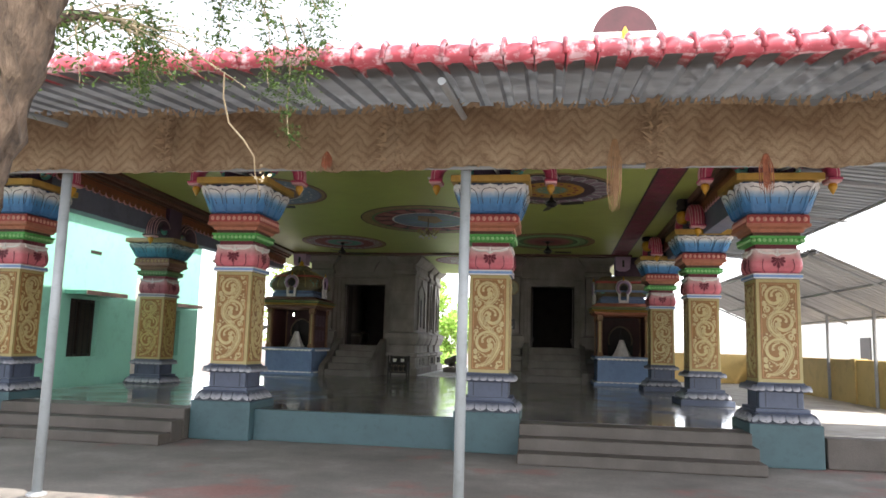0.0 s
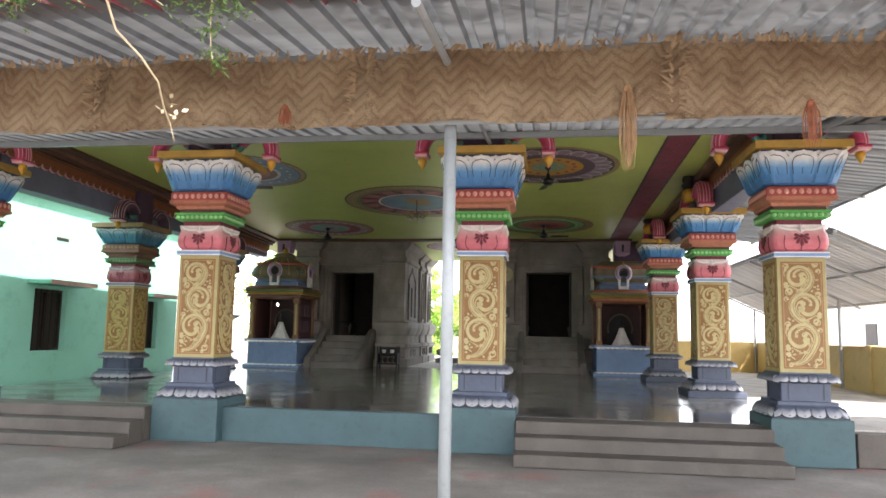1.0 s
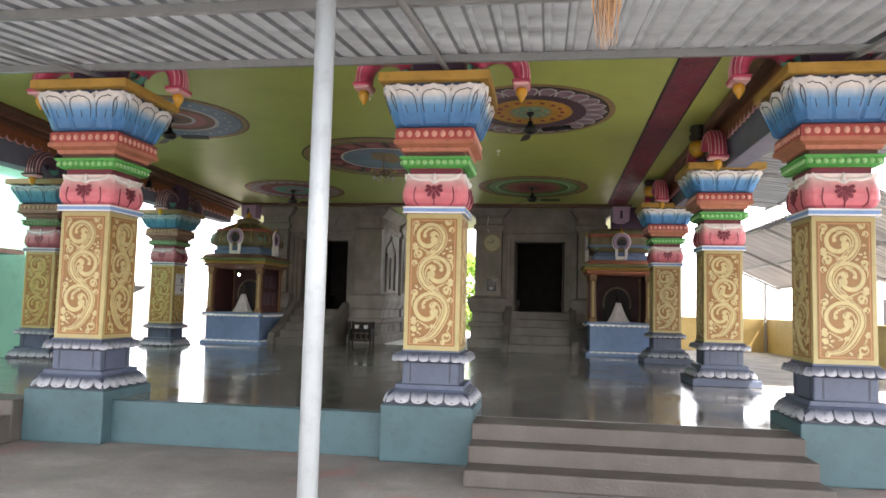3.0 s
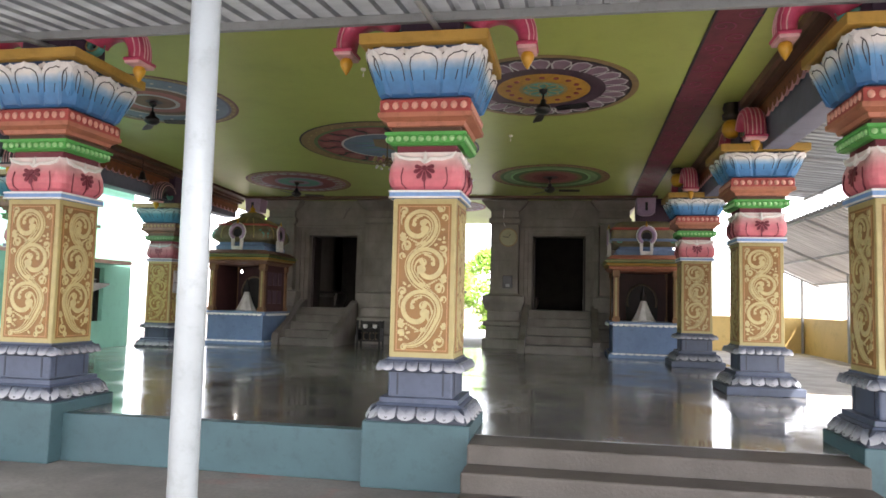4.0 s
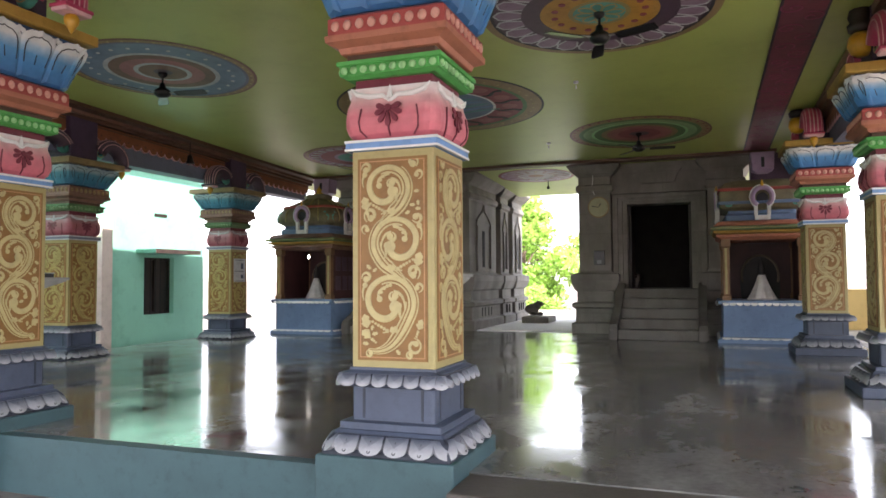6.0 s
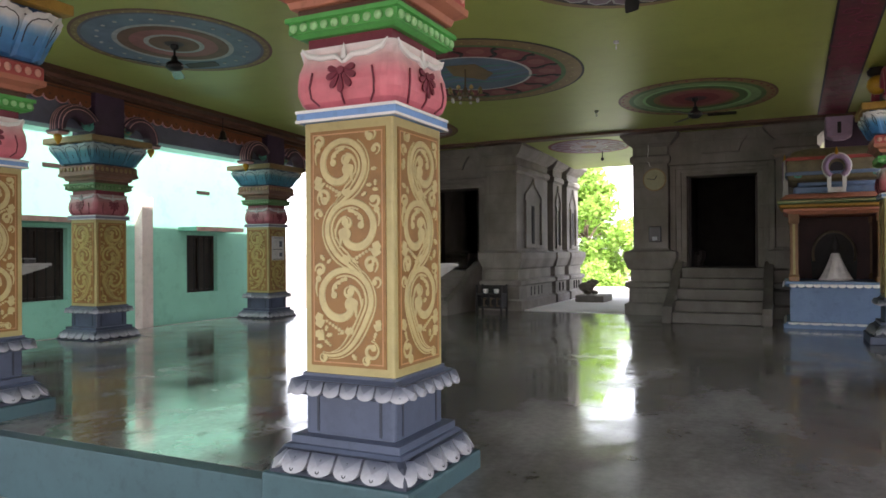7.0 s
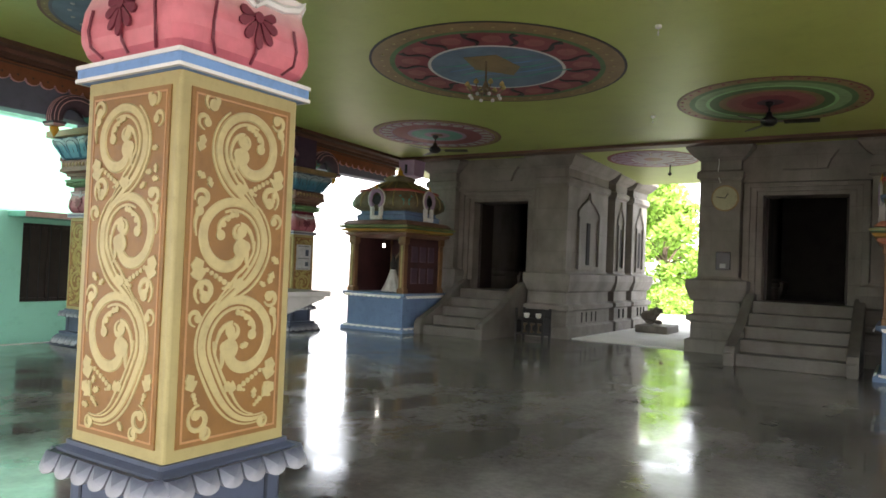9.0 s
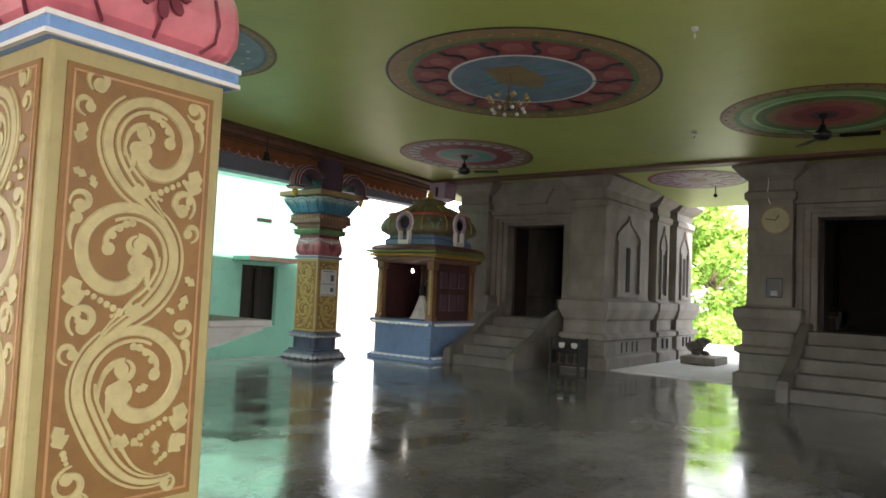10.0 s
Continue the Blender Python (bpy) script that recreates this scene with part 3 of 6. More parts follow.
        for i in range(6):
            dot(m * (cx + 0.02 + 0.020 * i), yy - R * 1.06 + 0.011 * i, 0.0115 - 0.0006 * i, n=8)
        bud(m * (cx + 0.005), yy - R * 1.08, math.pi * (0.5 + 0.42 * m), 0.062)
    # double curl and flourish at the foot
    hook(-flip * 0.150, 0.085, 0.054, radians(90), flip * 1.1, 0.022)
    hook(-flip * 0.120, 0.030, 0.026, radians(90), -flip * 0.9, 0.018)
    bud(-flip * 0.182, 0.19, math.pi / 2 + flip * 0.35, 0.07)
    bud(flip * 0.15, 0.135, math.pi / 2 - flip * 0.9, 0.075)
    hook(flip * 0.155, 0.035, 0.028, radians(90), -flip * 0.8, 0.018)
    # sprigs and dots in whatever field is left bare
    cells = {}
    for v in bm.verts:
        cells.setdefault((int(v.co.x // 0.04), int(v.co.y // 0.04)), []).append((v.co.x, v.co.y))

    def gap(x, y):
        best = 0.08
        i, j = int(x // 0.04), int(y // 0.04)
        for a in (-2, -1, 0, 1, 2):
            for c in (-2, -1, 0, 1, 2):
                for px, py in cells.get((i + a, j + c), ()):
                    best = min(best, math.hypot(px - x, py - y))
        return best
    for i in range(260):
        x, y = rnd.uniform(-half + 0.02, half - 0.02), rnd.uniform(0.02, height - 0.02)
        g = gap(x, y)
        if g < 0.025:
            continue
        before = len(bm.verts)
        a = rnd.uniform(0, 6.28)
        leaf(x - math.cos(a) * g * 0.7, y - math.sin(a) * g * 0.7, a, g * 1.4, g * 0.9)
        bm.verts.ensure_lookup_table()
        for v in bm.verts[before:]:
            cells.setdefault((int(v.co.x // 0.04), int(v.co.y // 0.04)), []).append((v.co.x, v.co.y))
    for v in bm.verts:
        v.co.x = max(-half, min(half, v.co.x))
        v.co.y = max(0.0, min(height, v.co.y))
    return finish(bm, "scroll_ornament", M["cream_pale"])


def petal_mesh(name, width, drop, lean, mat, thick=0.02, arch=0.55):
    """Rounded petal hanging from its upper edge, leaning outwards (-y)."""
    bm = bmesh.new()
    outline = [(-width / 2, 0)] + [(-width / 2 * math.cos(math.pi * i / 8) if 0 < i < 8 else (-width / 2 if i == 0 else width / 2),
                                    -drop * (1 - arch) - drop * arch * math.sin(math.pi * i / 8)) for i in range(9)] + [(width / 2, 0)]
    seen, pts = set(), []
    for p in outline:
        key = (round(p[0], 4), round(p[1], 4))
        if key not in seen:
            seen.add(key)
            pts.append(p)
    front = [bm.verts.new((x * 0.96, -thick - lean * (-z / drop), z)) for x, z in pts]
    mid = bm.verts.new((0, -thick * 1.9 - lean * 0.55, -drop * 0.5))
    back = [bm.verts.new((x, -lean * (-z / drop) * 0.9 + 0.004, z)) for x, z in pts]
    k = len(pts)
    for i in range(k):
        bm.faces.new((front[i], front[(i + 1) % k], mid))
        bm.faces.new((back[i], back[(i + 1) % k], front[(i + 1) % k], front[i]))
    return finish(bm, name, mat, False)


LOTUS_PROFILE = ((0.36, 0.0), (0.42, 0.3), (0.48, 0.55), (0.5, 0.72), (0.45, 0.86), (0.28, 0.95), (0.09, 0.965), (0.0, 1.0))


def lotus_petal_mesh(width, xb, xt, out, low=2.80, high=3.205, lean=0.165):
    """Pointed lotus petal, rising and leaning outwards, and its dark outline."""
    pts = [(-a * width, b) for a, b in LOTUS_PROFILE] + [(a * width, b) for a, b in LOTUS_PROFILE[-2::-1]]

    def place(x, t, o):
        return (xb + (xt - xb) * t + x, -0.355 - out - o - lean * (0.62 * t ** 0.62 + 0.38 * t ** 2.6), low + (high - low) * t)
    bm = bmesh.new()
    rim = [bm.verts.new(place(x, t, 0.016)) for x, t in pts]
    inner = [bm.verts.new(place(x * 0.72, 0.05 + t * 0.80, 0.036)) for x, t in pts]
    back = [bm.verts.new(place(x, t, 0.0)) for x, t in pts]
    k = len(pts)
    for i in range(k):
        j = (i + 1) % k
        bm.faces.new((back[i], back[j], rim[j], rim[i]))
        bm.faces.new((rim[i], rim[j], inner[j], inner[i]))
    bm.faces.new(inner)
    bm.faces.new(back[::-1])
    line = bmesh.new()
    tube(line, [place(x * 0.70, 0.07 + t * 0.79, 0.036) for x, t in pts[1:-1]], 0.0055, 4)
    tube(line, [place(0, t, 0.037) for t in (0.3, 0.4, 0.5)], 0.0045, 4)
    return finish(bm, "lotus_petal", M["lotus"]), finish(line, "petal_outline", M["ink"])


PETAL_LOW = petal_mesh("base_petal", 0.158, 0.105, 0.07, M["petal"], arch=0.40)
PETAL_CORNER = petal_mesh("base_petal", 0.150, 0.108, 0.085, M["petal"], arch=0.40)
PETAL_LOW_SMALL = petal_mesh("base_petal", 0.102, 0.075, 0.035, M["petal"], 0.016, arch=0.40)
PETAL_CORNER_SMALL = petal_mesh("base_petal", 0.115, 0.080, 0.045, M["petal"], 0.016, arch=0.40)
bm = bmesh.new()
tube(bm, [(0.010 * math.cos(i * math.pi / 4), -0.079 + 0.009 * math.sin(i * math.pi / 4), -0.076 + 0.013 * math.sin(i * math.pi / 4)) for i in range(9)], 0.0035, 5)
tube(bm, [(0, -0.070, -0.062), (0, -0.046, -0.022)], 0.0028, 5)
PETAL_MARK = finish(bm, "petal_mark", M["ink"])
LOTUS = [lotus_petal_mesh(0.19, -0.12, -0.185, -0.03), lotus_petal_mesh(0.19, 0.12, 0.185, -0.03), lotus_petal_mesh(0.345, -0.235, -0.36, 0.004),
         lotus_petal_mesh(0.345, 0.0, 0.0, 0.004), lotus_petal_mesh(0.345, 0.235, 0.36, 0.004)]
LOTUS_CORNER = lotus_petal_mesh(0.22, 0.0, 0.0, 0.135, lean=0.20)
SCROLLS = (scroll_mesh(-1), scroll_mesh(1))


def bead_mesh(name, w, h, d, mat):
    bm = bmesh.new()
    bmesh.ops.create_uvsphere(bm, u_segments=8, v_segments=5, radius=0.5)
    for v in bm.verts:
        v.co = Vector((v.co.x * w, v.co.y * d, v.co.z * h))
    return finish(bm, name, mat, True)


BEAD_RED = bead_mesh("bead", 0.062, 0.07, 0.03, M["bead"])
BEAD_GREEN = bead_mesh("bead", 0.052, 0.05, 0.03, M["green_pale"])


def bracket(parent, sign, along_x, low):
    """Carved arm that arches out and curls down to a gilded bud."""
    rz = (0 if sign > 0 else 180) if along_x else (90 if sign > 0 else -90)
    at = pose(0 if along_x else -0.20, 0, 3.33 + low, 0, 0, rz)
    path, n = [], 15
    for i in range(n):
        t = i / (n - 1)
        a = math.pi * (0.86 - 0.92 * t)
        path.append((0.56 + 0.25 * math.cos(a) + 0.05 * t, 0.11 + 0.25 * math.sin(a) - 0.10 * max(0, t - 0.75), a - math.pi / 2))

    def arm_ring(x, z, a, h, w):
        c, s = math.cos(a), math.sin(a)
        return [(x - s * h * v, w * u, z + c * h * v) for u, v in ((-1, -0.55), (-0.6, -1), (0.6, -1), (1, -0.55), (1, 0.55), (0.6, 1), (-0.6, 1), (-1, 0.55))]
    bm = bmesh.new()
    loft(bm, [arm_ring(x, z, a, 0.115 - 0.035 * i / (n - 1), 0.125) for i, (x, z, a) in enumerate(path)])
    arm = part("bracket", bm, M["bracket"], parent, "pink carved bracket arm", True, at=at)
    for k in range(5):
        bm = bmesh.new()
        off = -0.10 + 0.05 * k
        lift = 0.114 if abs(off) < 0.07 else 0.088
        tube(bm, [(x - math.sin(a) * (lift - 0.033 * i / (n - 1)), off, z + math.cos(a) * (lift - 0.033 * i / (n - 1))) for i, (x, z, a) in enumerate(path)], 0.008, 5)
        part("rib", bm, M["bracket_line"], arm)
    for s in (-1, 1):
        bm = bmesh.new()
        tube(bm, [(x - math.sin(a) * 0.02, s * 0.126, z + math.cos(a) * 0.02) for x, z, a in path], 0.007, 5)
        part("rib", bm, M["bracket_line"], arm)
    ex, ez, ea = path[-1]
    part("cuff", soft_box(ex - 0.085, ex + 0.085, -0.135, 0.135, ez - 0.075, ez - 0.02, 0.015), M["bracket_line"], arm)
    part("cuff", soft_box(ex - 0.095, ex + 0.095, -0.145, 0.145, ez - 0.045, ez - 0.01, 0.012), M["bracket"], arm)
    part("bud", lathe([(0.0, ez - 0.235), (0.012, ez - 0.22), (0.035, ez - 0.185), (0.058, ez - 0.14), (0.062, ez - 0.11), (0.05, ez - 0.08), (0.035, ez - 0.07)], 12, cx=ex), M["bud"], arm, "gilded hanging bud", True)
    bm = bmesh.new()
    pts = spiral(0.33, 0.20, 0.125, 0.03, 2.6, -1.3, 20)
    tube(bm, [(x, 0, y) for x, y in pts], taper(20, 0.05, 0.045, 0.03), 8)
    part("curl", bm, M["leaf_teal"], arm, "sea green leaf curl", True)
    bm = bmesh.new()
    tube(bm, [(x, -0.052, y) for x, y in pts], 0.008, 5)
    part("curl_line", bm, M["cream"], arm)


def pillar_parts(p, along_x, front):
    low = 0.0 if front else -0.105  # the inner pillars carry a flatter lotus
    bowl = Matrix.Identity(4) if front else pose(0, 0, 2.79 * 0.24) @ Matrix.Diagonal((1, 1, 0.76, 1))
    if front:
        part("pedestal", soft_box(-0.46, 0.46, -0.46, 0.46, -BASE, 0.0, 0.014), M["teal"], p, "teal painted square pedestal")
    else:
        part("pedestal", soft_box(-0.49, 0.49, -0.49, 0.49, FLOOR - BASE, 0.0, 0.01), M["slate"], p)
    part("petal_bed", square_loft([(0.43, 0.0), (0.43, 0.02), (0.40, 0.10), (0.375, 0.128)]), M["slate_dark"], p, "near-black band behind the petals")
    part("lower_base", square_loft([(0.375, 0.1275), (0.36, 0.145), (0.345, 0.15), (0.345, 0.19), (0.31, 0.195)]), M["slate"], p)
    part("dado", square_loft([(0.285, 0.17), (0.285, 0.42)], 0.02), M["slate"], p)
    part("upper_base", square_loft([(0.30, 0.405), (0.355, 0.425), (0.36, 0.445), (0.325, 0.50), (0.30, 0.515), (0.30, 0.531)]), M["slate"], p)
    for side in range(4):
        turn = pose(0, 0, 0, 0, 0, 90 * side)
        for k in range(4):
            q = shared("base_petal", PETAL_LOW, p, turn @ pose(-0.249 + 0.166 * k, -0.385, 0.125))
            shared("petal_mark", PETAL_MARK, q, Matrix.Identity(4))
        shared("base_petal", PETAL_CORNER, p, turn @ pose(0, 0, 0, 0, 0, 45) @ pose(0, -0.492, 0.125))
        for k in range(6):
            shared("base_petal", PETAL_LOW_SMALL, p, turn @ pose(-0.27 + 0.108 * k, -0.345, 0.497))
        shared("base_petal", PETAL_CORNER_SMALL, p, turn @ pose(0, 0, 0, 0, 0, 45) @ pose(0, -0.445, 0.497))
        for x in (-0.2, 0.2):
            part("dado_line", one_box(x - 0.008, x + 0.008, -0.289, -0.284, 0.21, 0.40), M["slate_dark"], p, at=turn)
        # panel: border, inner line, scroll
        bm = bmesh.new()
        box(bm, -0.24, 0.24, -0.291, -0.284, 0.575, 1.865)
        part("panel", bm, M["orange"], p, "ochre orange painted panel", at=turn)
        bm = bmesh.new()
        for x0, x1, z0, z1 in ((-0.224, -0.217, 0.592, 1.848), (0.217, 0.224, 0.592, 1.848), (-0.217, 0.217, 0.592, 0.599), (-0.217, 0.217, 1.841, 1.848)):
            box(bm, x0, x1, -0.2935, -0.290, z0, z1)
        part("panel_line", bm, M["panel_line"], p, at=turn)
        shared("scroll_ornament", SCROLLS[side % 2], p, turn @ pose(0, -0.2905, 0.583, 90, 0, 0))
        # cushion flower
        bm = bmesh.new()
        for i in range(7):
            a = radians(-90 + (i - 3) * 34)
            reach = 0.125 - 0.012 * abs(i - 3)
            prism(bm, [(t * reach * math.cos(a) - w * math.sin(a), t * reach * math.sin(a) + w * math.cos(a)) for t, w in ((0.12, 0.0), (0.45, 0.012), (0.75, 0.019), (0.93, 0.013), (1.0, 0.0), (0.93, -0.013), (0.75, -0.019), (0.45, -0.012))], 0, 0.007 + 0.0006 * i)
        disc(bm, 0, 0, 0.022, 0, 0.013)
        part("flower", bm, M["maroon"], p, at=turn @ pose(0, -0.339, 2.175, 85, 0, 0))
        for x in (-0.19, 0.19, 0.0):
            bm = bmesh.new()
            pts = [(x * 0.86, -0.308, 2.0), (x * 1.05, -0.337, 2.04), (x * 1.08, -0.346, 2.10), (x * 1.0, -0.339, 2.18 if x else 2.12)]
            tube(bm, pts, 0.006, 5)
            part("cushion_line", bm, M["maroon"], p, at=turn)
        bm = bmesh.new()
        for s in (-1, 1):
            pts = [(0.0, -0.318, 2.225), (s * 0.05, -0.314, 2.262), (s * 0.15, -0.312, 2.262), (s * 0.235, -0.31, 2.285), (s * 0.275, -0.315, 2.325)]
            tube(bm, pts, [0.012, 0.016, 0.018, 0.017, 0.004], 6)
        bmesh.ops.create_cone(bm, segments=6, radius1=0.026, radius2=0.002, depth=0.09, matrix=Matrix.Translation((0, -0.315, 2.285)))
        part("cushion_crest", bm, M["petal_tip"], p, "white painted leaf crest", at=turn)
        for k in range(10):
            shared("bead", BEAD_GREEN, p, turn @ pose(-0.306 + 0.068 * k, -0.352, 2.435))
        for k in range(9):
            shared("bead", BEAD_RED, p, turn @ pose(-0.344 + 0.086 * k, -0.405, 2.715))
        for me, line in LOTUS:
            q = shared("lotus_petal", me, p, turn @ bowl)
            shared("petal_outline", line, q, Matrix.Identity(4))
        q = shared("lotus_petal", LOTUS_CORNER[0], p, turn @ bowl @ pose(0, 0, 0, 0, 0, 45))
        shared("petal_outline", LOTUS_CORNER[1], q, Matrix.Identity(4))
    part("shaft", square_loft([(0.285, 0.531), (0.285, 1.915)], 0.012), M["cream"], p, "cream painted square shaft")
    part("blue_band", square_loft([(0.30, 1.915), (0.318, 1.92), (0.318, 1.985), (0.30, 1.99)], 0.008), M["band_blue"], p, "sky blue band with white lines")
    part("white_line", square_loft([(0.3235, 1.968), (0.3235, 1.984)], 0.008), M["white"], p)
    part("white_line", square_loft([(0.3235, 1.917), (0.3235, 1.931)], 0.008), M["white"], p)
    part("cushion", square_loft([(0.285, 1.988, 0.08), (0.318, 2.02, 0.09), (0.338, 2.07, 0.10), (0.34, 2.12, 0.10), (0.328, 2.19, 0.08), (0.305, 2.25, 0.06), (0.30, 2.29, 0.05), (0.312, 2.32, 0.05)], seg=4), M["pink"], p, "pink lotus-bud cushion")
    part("neck", square_loft([(0.27, 2.31), (0.27, 2.385), (0.30, 2.39)]), M["maroon"], p, "maroon neck")
    part("green_cornice", square_loft([(0.305, 2.385), (0.33, 2.40), (0.345, 2.405), (0.345, 2.465), (0.362, 2.47), (0.362, 2.495), (0.30, 2.50)], 0.006), M["green"], p, "green beaded cornice")
    part("recess", square_loft([(0.31, 2.498), (0.31, 2.55)]), M["brown"], p)
    part("salmon_cornice", square_loft([(0.33, 2.545), (0.34, 2.55), (0.352, 2.585), (0.385, 2.60), (0.415, 2.615), (0.418, 2.655), (0.40, 2.66)], 0.006), M["salmon"], p, "salmon stepped cornice")
    part("red_cornice", square_loft([(0.39, 2.658), (0.402, 2.66), (0.402, 2.765), (0.38, 2.785), (0.35, 2.79)], 0.006), M["red"], p, "brick red beaded cornice")
    part("capital", square_loft([(0.345, 2.785, 0.05), (0.36, 2.87, 0.05), (0.39, 2.98, 0.05), (0.43, 3.10, 0.04), (0.46, 3.20, 0.03), (0.47, 3.225, 0.02)], seg=3), M["core"], p, "blue lotus capital with white petal tips", at=bowl)
    part("abacus", square_loft([(0.545, 3.222), (0.565, 3.23), (0.565, 3.315), (0.545, 3.325), (0.3, 3.327)]), M["gold"], p, "mustard yellow abacus slab", at=pose(0, 0, low))
    part("impost", square_loft([(0.27, 3.325 + low), (0.27, CEIL - BASE - 0.002)], 0.015), M["purple"], p, "dark purple impost block")
    bracket(p, 1, along_x, low)
    bracket(p, -1, along_x, low)


LABEL = "carved pillar painted in cream, ochre, pink, green and blue"
first = thing("pillar", COLS_FRONT[2], ROW_Y, BASE, LABEL + ", on a teal pedestal", "pillar", "hall pillars")
pillar_parts(first, True, True)
for x in (COLS_FRONT[0], COLS_FRONT[1], COLS_FRONT[3]):
    copy_thing(first, pose(x, ROW_Y, BASE))
inner = thing("pillar", *COLS_RIGHT[0], BASE, LABEL + ", standing on the polished floor", "pillar", "hall pillars")
pillar_parts(inner, False, False)
for x, y in COLS_RIGHT[1:]:
    copy_thing(inner, pose(x, y, BASE))
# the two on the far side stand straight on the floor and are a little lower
# duller hues, with the shade they stand in mixed into the paint
dulled = {"lotus": "lotus_worn", "pink": "pink_worn", "green": "ring_green", "green_pale": "green_worn", "red": "rust", "salmon": "rust", "bead": "tan", "band_blue": "beam_blue", "white": "paper", "petal_tip": "paper", "gold": "tan", "bracket": "violet", "cream_pale": "cream_worn"}
dulled = {M[a].name: M[b] for a, b in dulled.items()}
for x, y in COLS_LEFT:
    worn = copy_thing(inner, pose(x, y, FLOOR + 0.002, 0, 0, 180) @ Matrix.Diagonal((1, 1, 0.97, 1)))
    tagged(worn, "carved pillar in dull paint with shade mixed in, standing beside the lane", "pillar", "hall pillars")
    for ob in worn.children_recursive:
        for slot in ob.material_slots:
            if slot.material.name in dulled:
                other = dulled[slot.material.name]
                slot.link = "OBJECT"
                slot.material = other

# ---- ceiling, beams ----
# hidden board, added to block sun between awning and ceiling
tagged(part("fascia", one_box(-9.05, 4.0, 9.90, 10.045, 4.135, CEIL), M["purple"], None), "unseen purple board added above the awning to stop a sun leak", "beam", kind="structure")
tagged(part("ceiling", one_box(-9.05, 4.0, -3.45, 13.05, 0.0, 0.5), M["ceiling"], None, at=pose(0, 13.2, ceil_z(13.2), -math.degrees(math.atan(CEIL_FALL)), 0, 0)), "olive green painted concrete ceiling", "ceiling", kind="structure")
tagged(part("ceiling_band", soft_box(2.01, 2.44, -2.6, 8.1, -0.02, 0.0, 0.004), M["maroon"], None, at=pose(0, 13.2, ceil_z(13.2), -math.degrees(math.atan(CEIL_FALL)), 0, 0)), "maroon painted band along the green ceiling", "trim", kind="structure")
for x0, x1 in ((1.985, 2.01), (2.44, 2.465)):
    tagged(part("trim", one_box(x0, x1, -2.6, 8.1, -0.018, 0.0), M["ink"], None, at=pose(0, 13.2, ceil_z(13.2), -math.degrees(math.atan(CEIL_FALL)), 0, 0)), kind="structure", label="black edge line of the maroon beam", category="trim")
BAND = bpy.data.objects["ceiling_band"]
bm = bmesh.new()
for i in range(12):
    ribbon(bm, spiral(0.10 if i % 2 else -0.10, i * 0.30, 0.15, 0.02, i * 0.4, 1.3 if i % 2 else -1.3, 18), [0.02] * 18, 0, -0.004)
CURLS = finish(bm, "painted_curls", M["maroon_pale"])
for i in range(3):
    shared("painted_curls", CURLS, BAND, pose(2.225, -2.3 + 3.6 * i, -0.021))
tagged(part("trim", one_box(-8.1, 2.6, 21.34, 21.66, ceil_z(21.4) - 0.055, 4.4), M["brown"], None), "dark brown moulding where the ceiling meets the shrines", "trim", kind="structure")
tagged(part("trim", one_box(-8.01, -7.82, -2.6, 8.1, -0.06, 0.0), M["brown"], None, at=pose(0, 13.2, ceil_z(13.2), -math.degrees(math.atan(CEIL_FALL)), 0, 0)), "dark brown moulding along the ceiling edge", "trim", kind="structure")
tagged(part("beam_front", soft_box(-8.9, 3.7, 10.05, 10.5, 4.28, CEIL, 0.01), M["purple"], None), "dark purple beam over the front pillars", "beam", kind="structure")


def scalloped_beam(x, sign, y0, y1):
    """Edge beam with a frieze of hanging scallops on its inner side, which falls with the ceiling."""
    b = thing("edge_beam", x, (y0 + y1) / 2, 0, "grey-blue edge beam with a rust orange scalloped frieze", "beam", kind="structure")
    l = (y1 - y0) / 2
    ym = (y0 + y1) / 2
    tilt = pose(0, 0, ceil_z(ym), -math.degrees(math.atan(CEIL_FALL)), 0, 0)
    part("beam_body", soft_box(-0.16, 0.16, -l, l, 3.68, CEIL, 0.012), M["beam_blue"], b)
    xi = 0.16 * sign

    def strip(name, out, z0, z1, mat, label=""):
        return part(name, one_box(min(xi, xi + out * sign), max(xi, xi + out * sign), -l, l, z0, z1), M[mat], b, label, at=tilt)
    strip("frieze", 0.05, -0.335, -0.155, "scallop", "rust orange painted frieze")
    strip("frieze_top", 0.16, -0.155, -0.10, "brown")
    strip("frieze_cove", 0.22, -0.10, -0.004, "rust", "dull maroon coving")
    strip("frieze_line", 0.058, -0.20, -0.18, "brown")
    n = 10
    arc = [(0.095 * math.cos(math.pi * i / n), -0.075 * math.sin(math.pi * i / n)) for i in range(n + 1)]
    bm = bmesh.new()
    prism(bm, arc, 0, 0.03)
    me = finish(bm, "scallop", M["scallop"])
    bm = bmesh.new()
    ribbon(bm, arc, [0.012] * (n + 1), 0.0, 0.034)
    edge = finish(bm, "scallop_edge", M["bracket_line"])
    bm = bmesh.new()
    disc(bm, 0, 0.02, 0.016, 0.0, 0.034, 8)
    boss = finish(bm, "scallop_boss", M["brown"])
    k = int(2 * l / 0.2)
    for i in range(k):
        at = tilt @ Matrix(((0, 0, sign, xi + 0.02 * sign), (1, 0, 0, -l + 0.1 + 0.2 * i), (0, 1, 0, -0.333), (0, 0, 0, 1)))
        s = shared("scallop", me, b, at)
        shared("scallop_edge", edge, s, Matrix.Identity(4))
        shared("scallop_boss", boss, s, Matrix.Identity(4))
    return b


scalloped_beam(-8.44, 1, 10.55, 21.7)
scalloped_beam(3.24, -1, 10.55, 21.7)


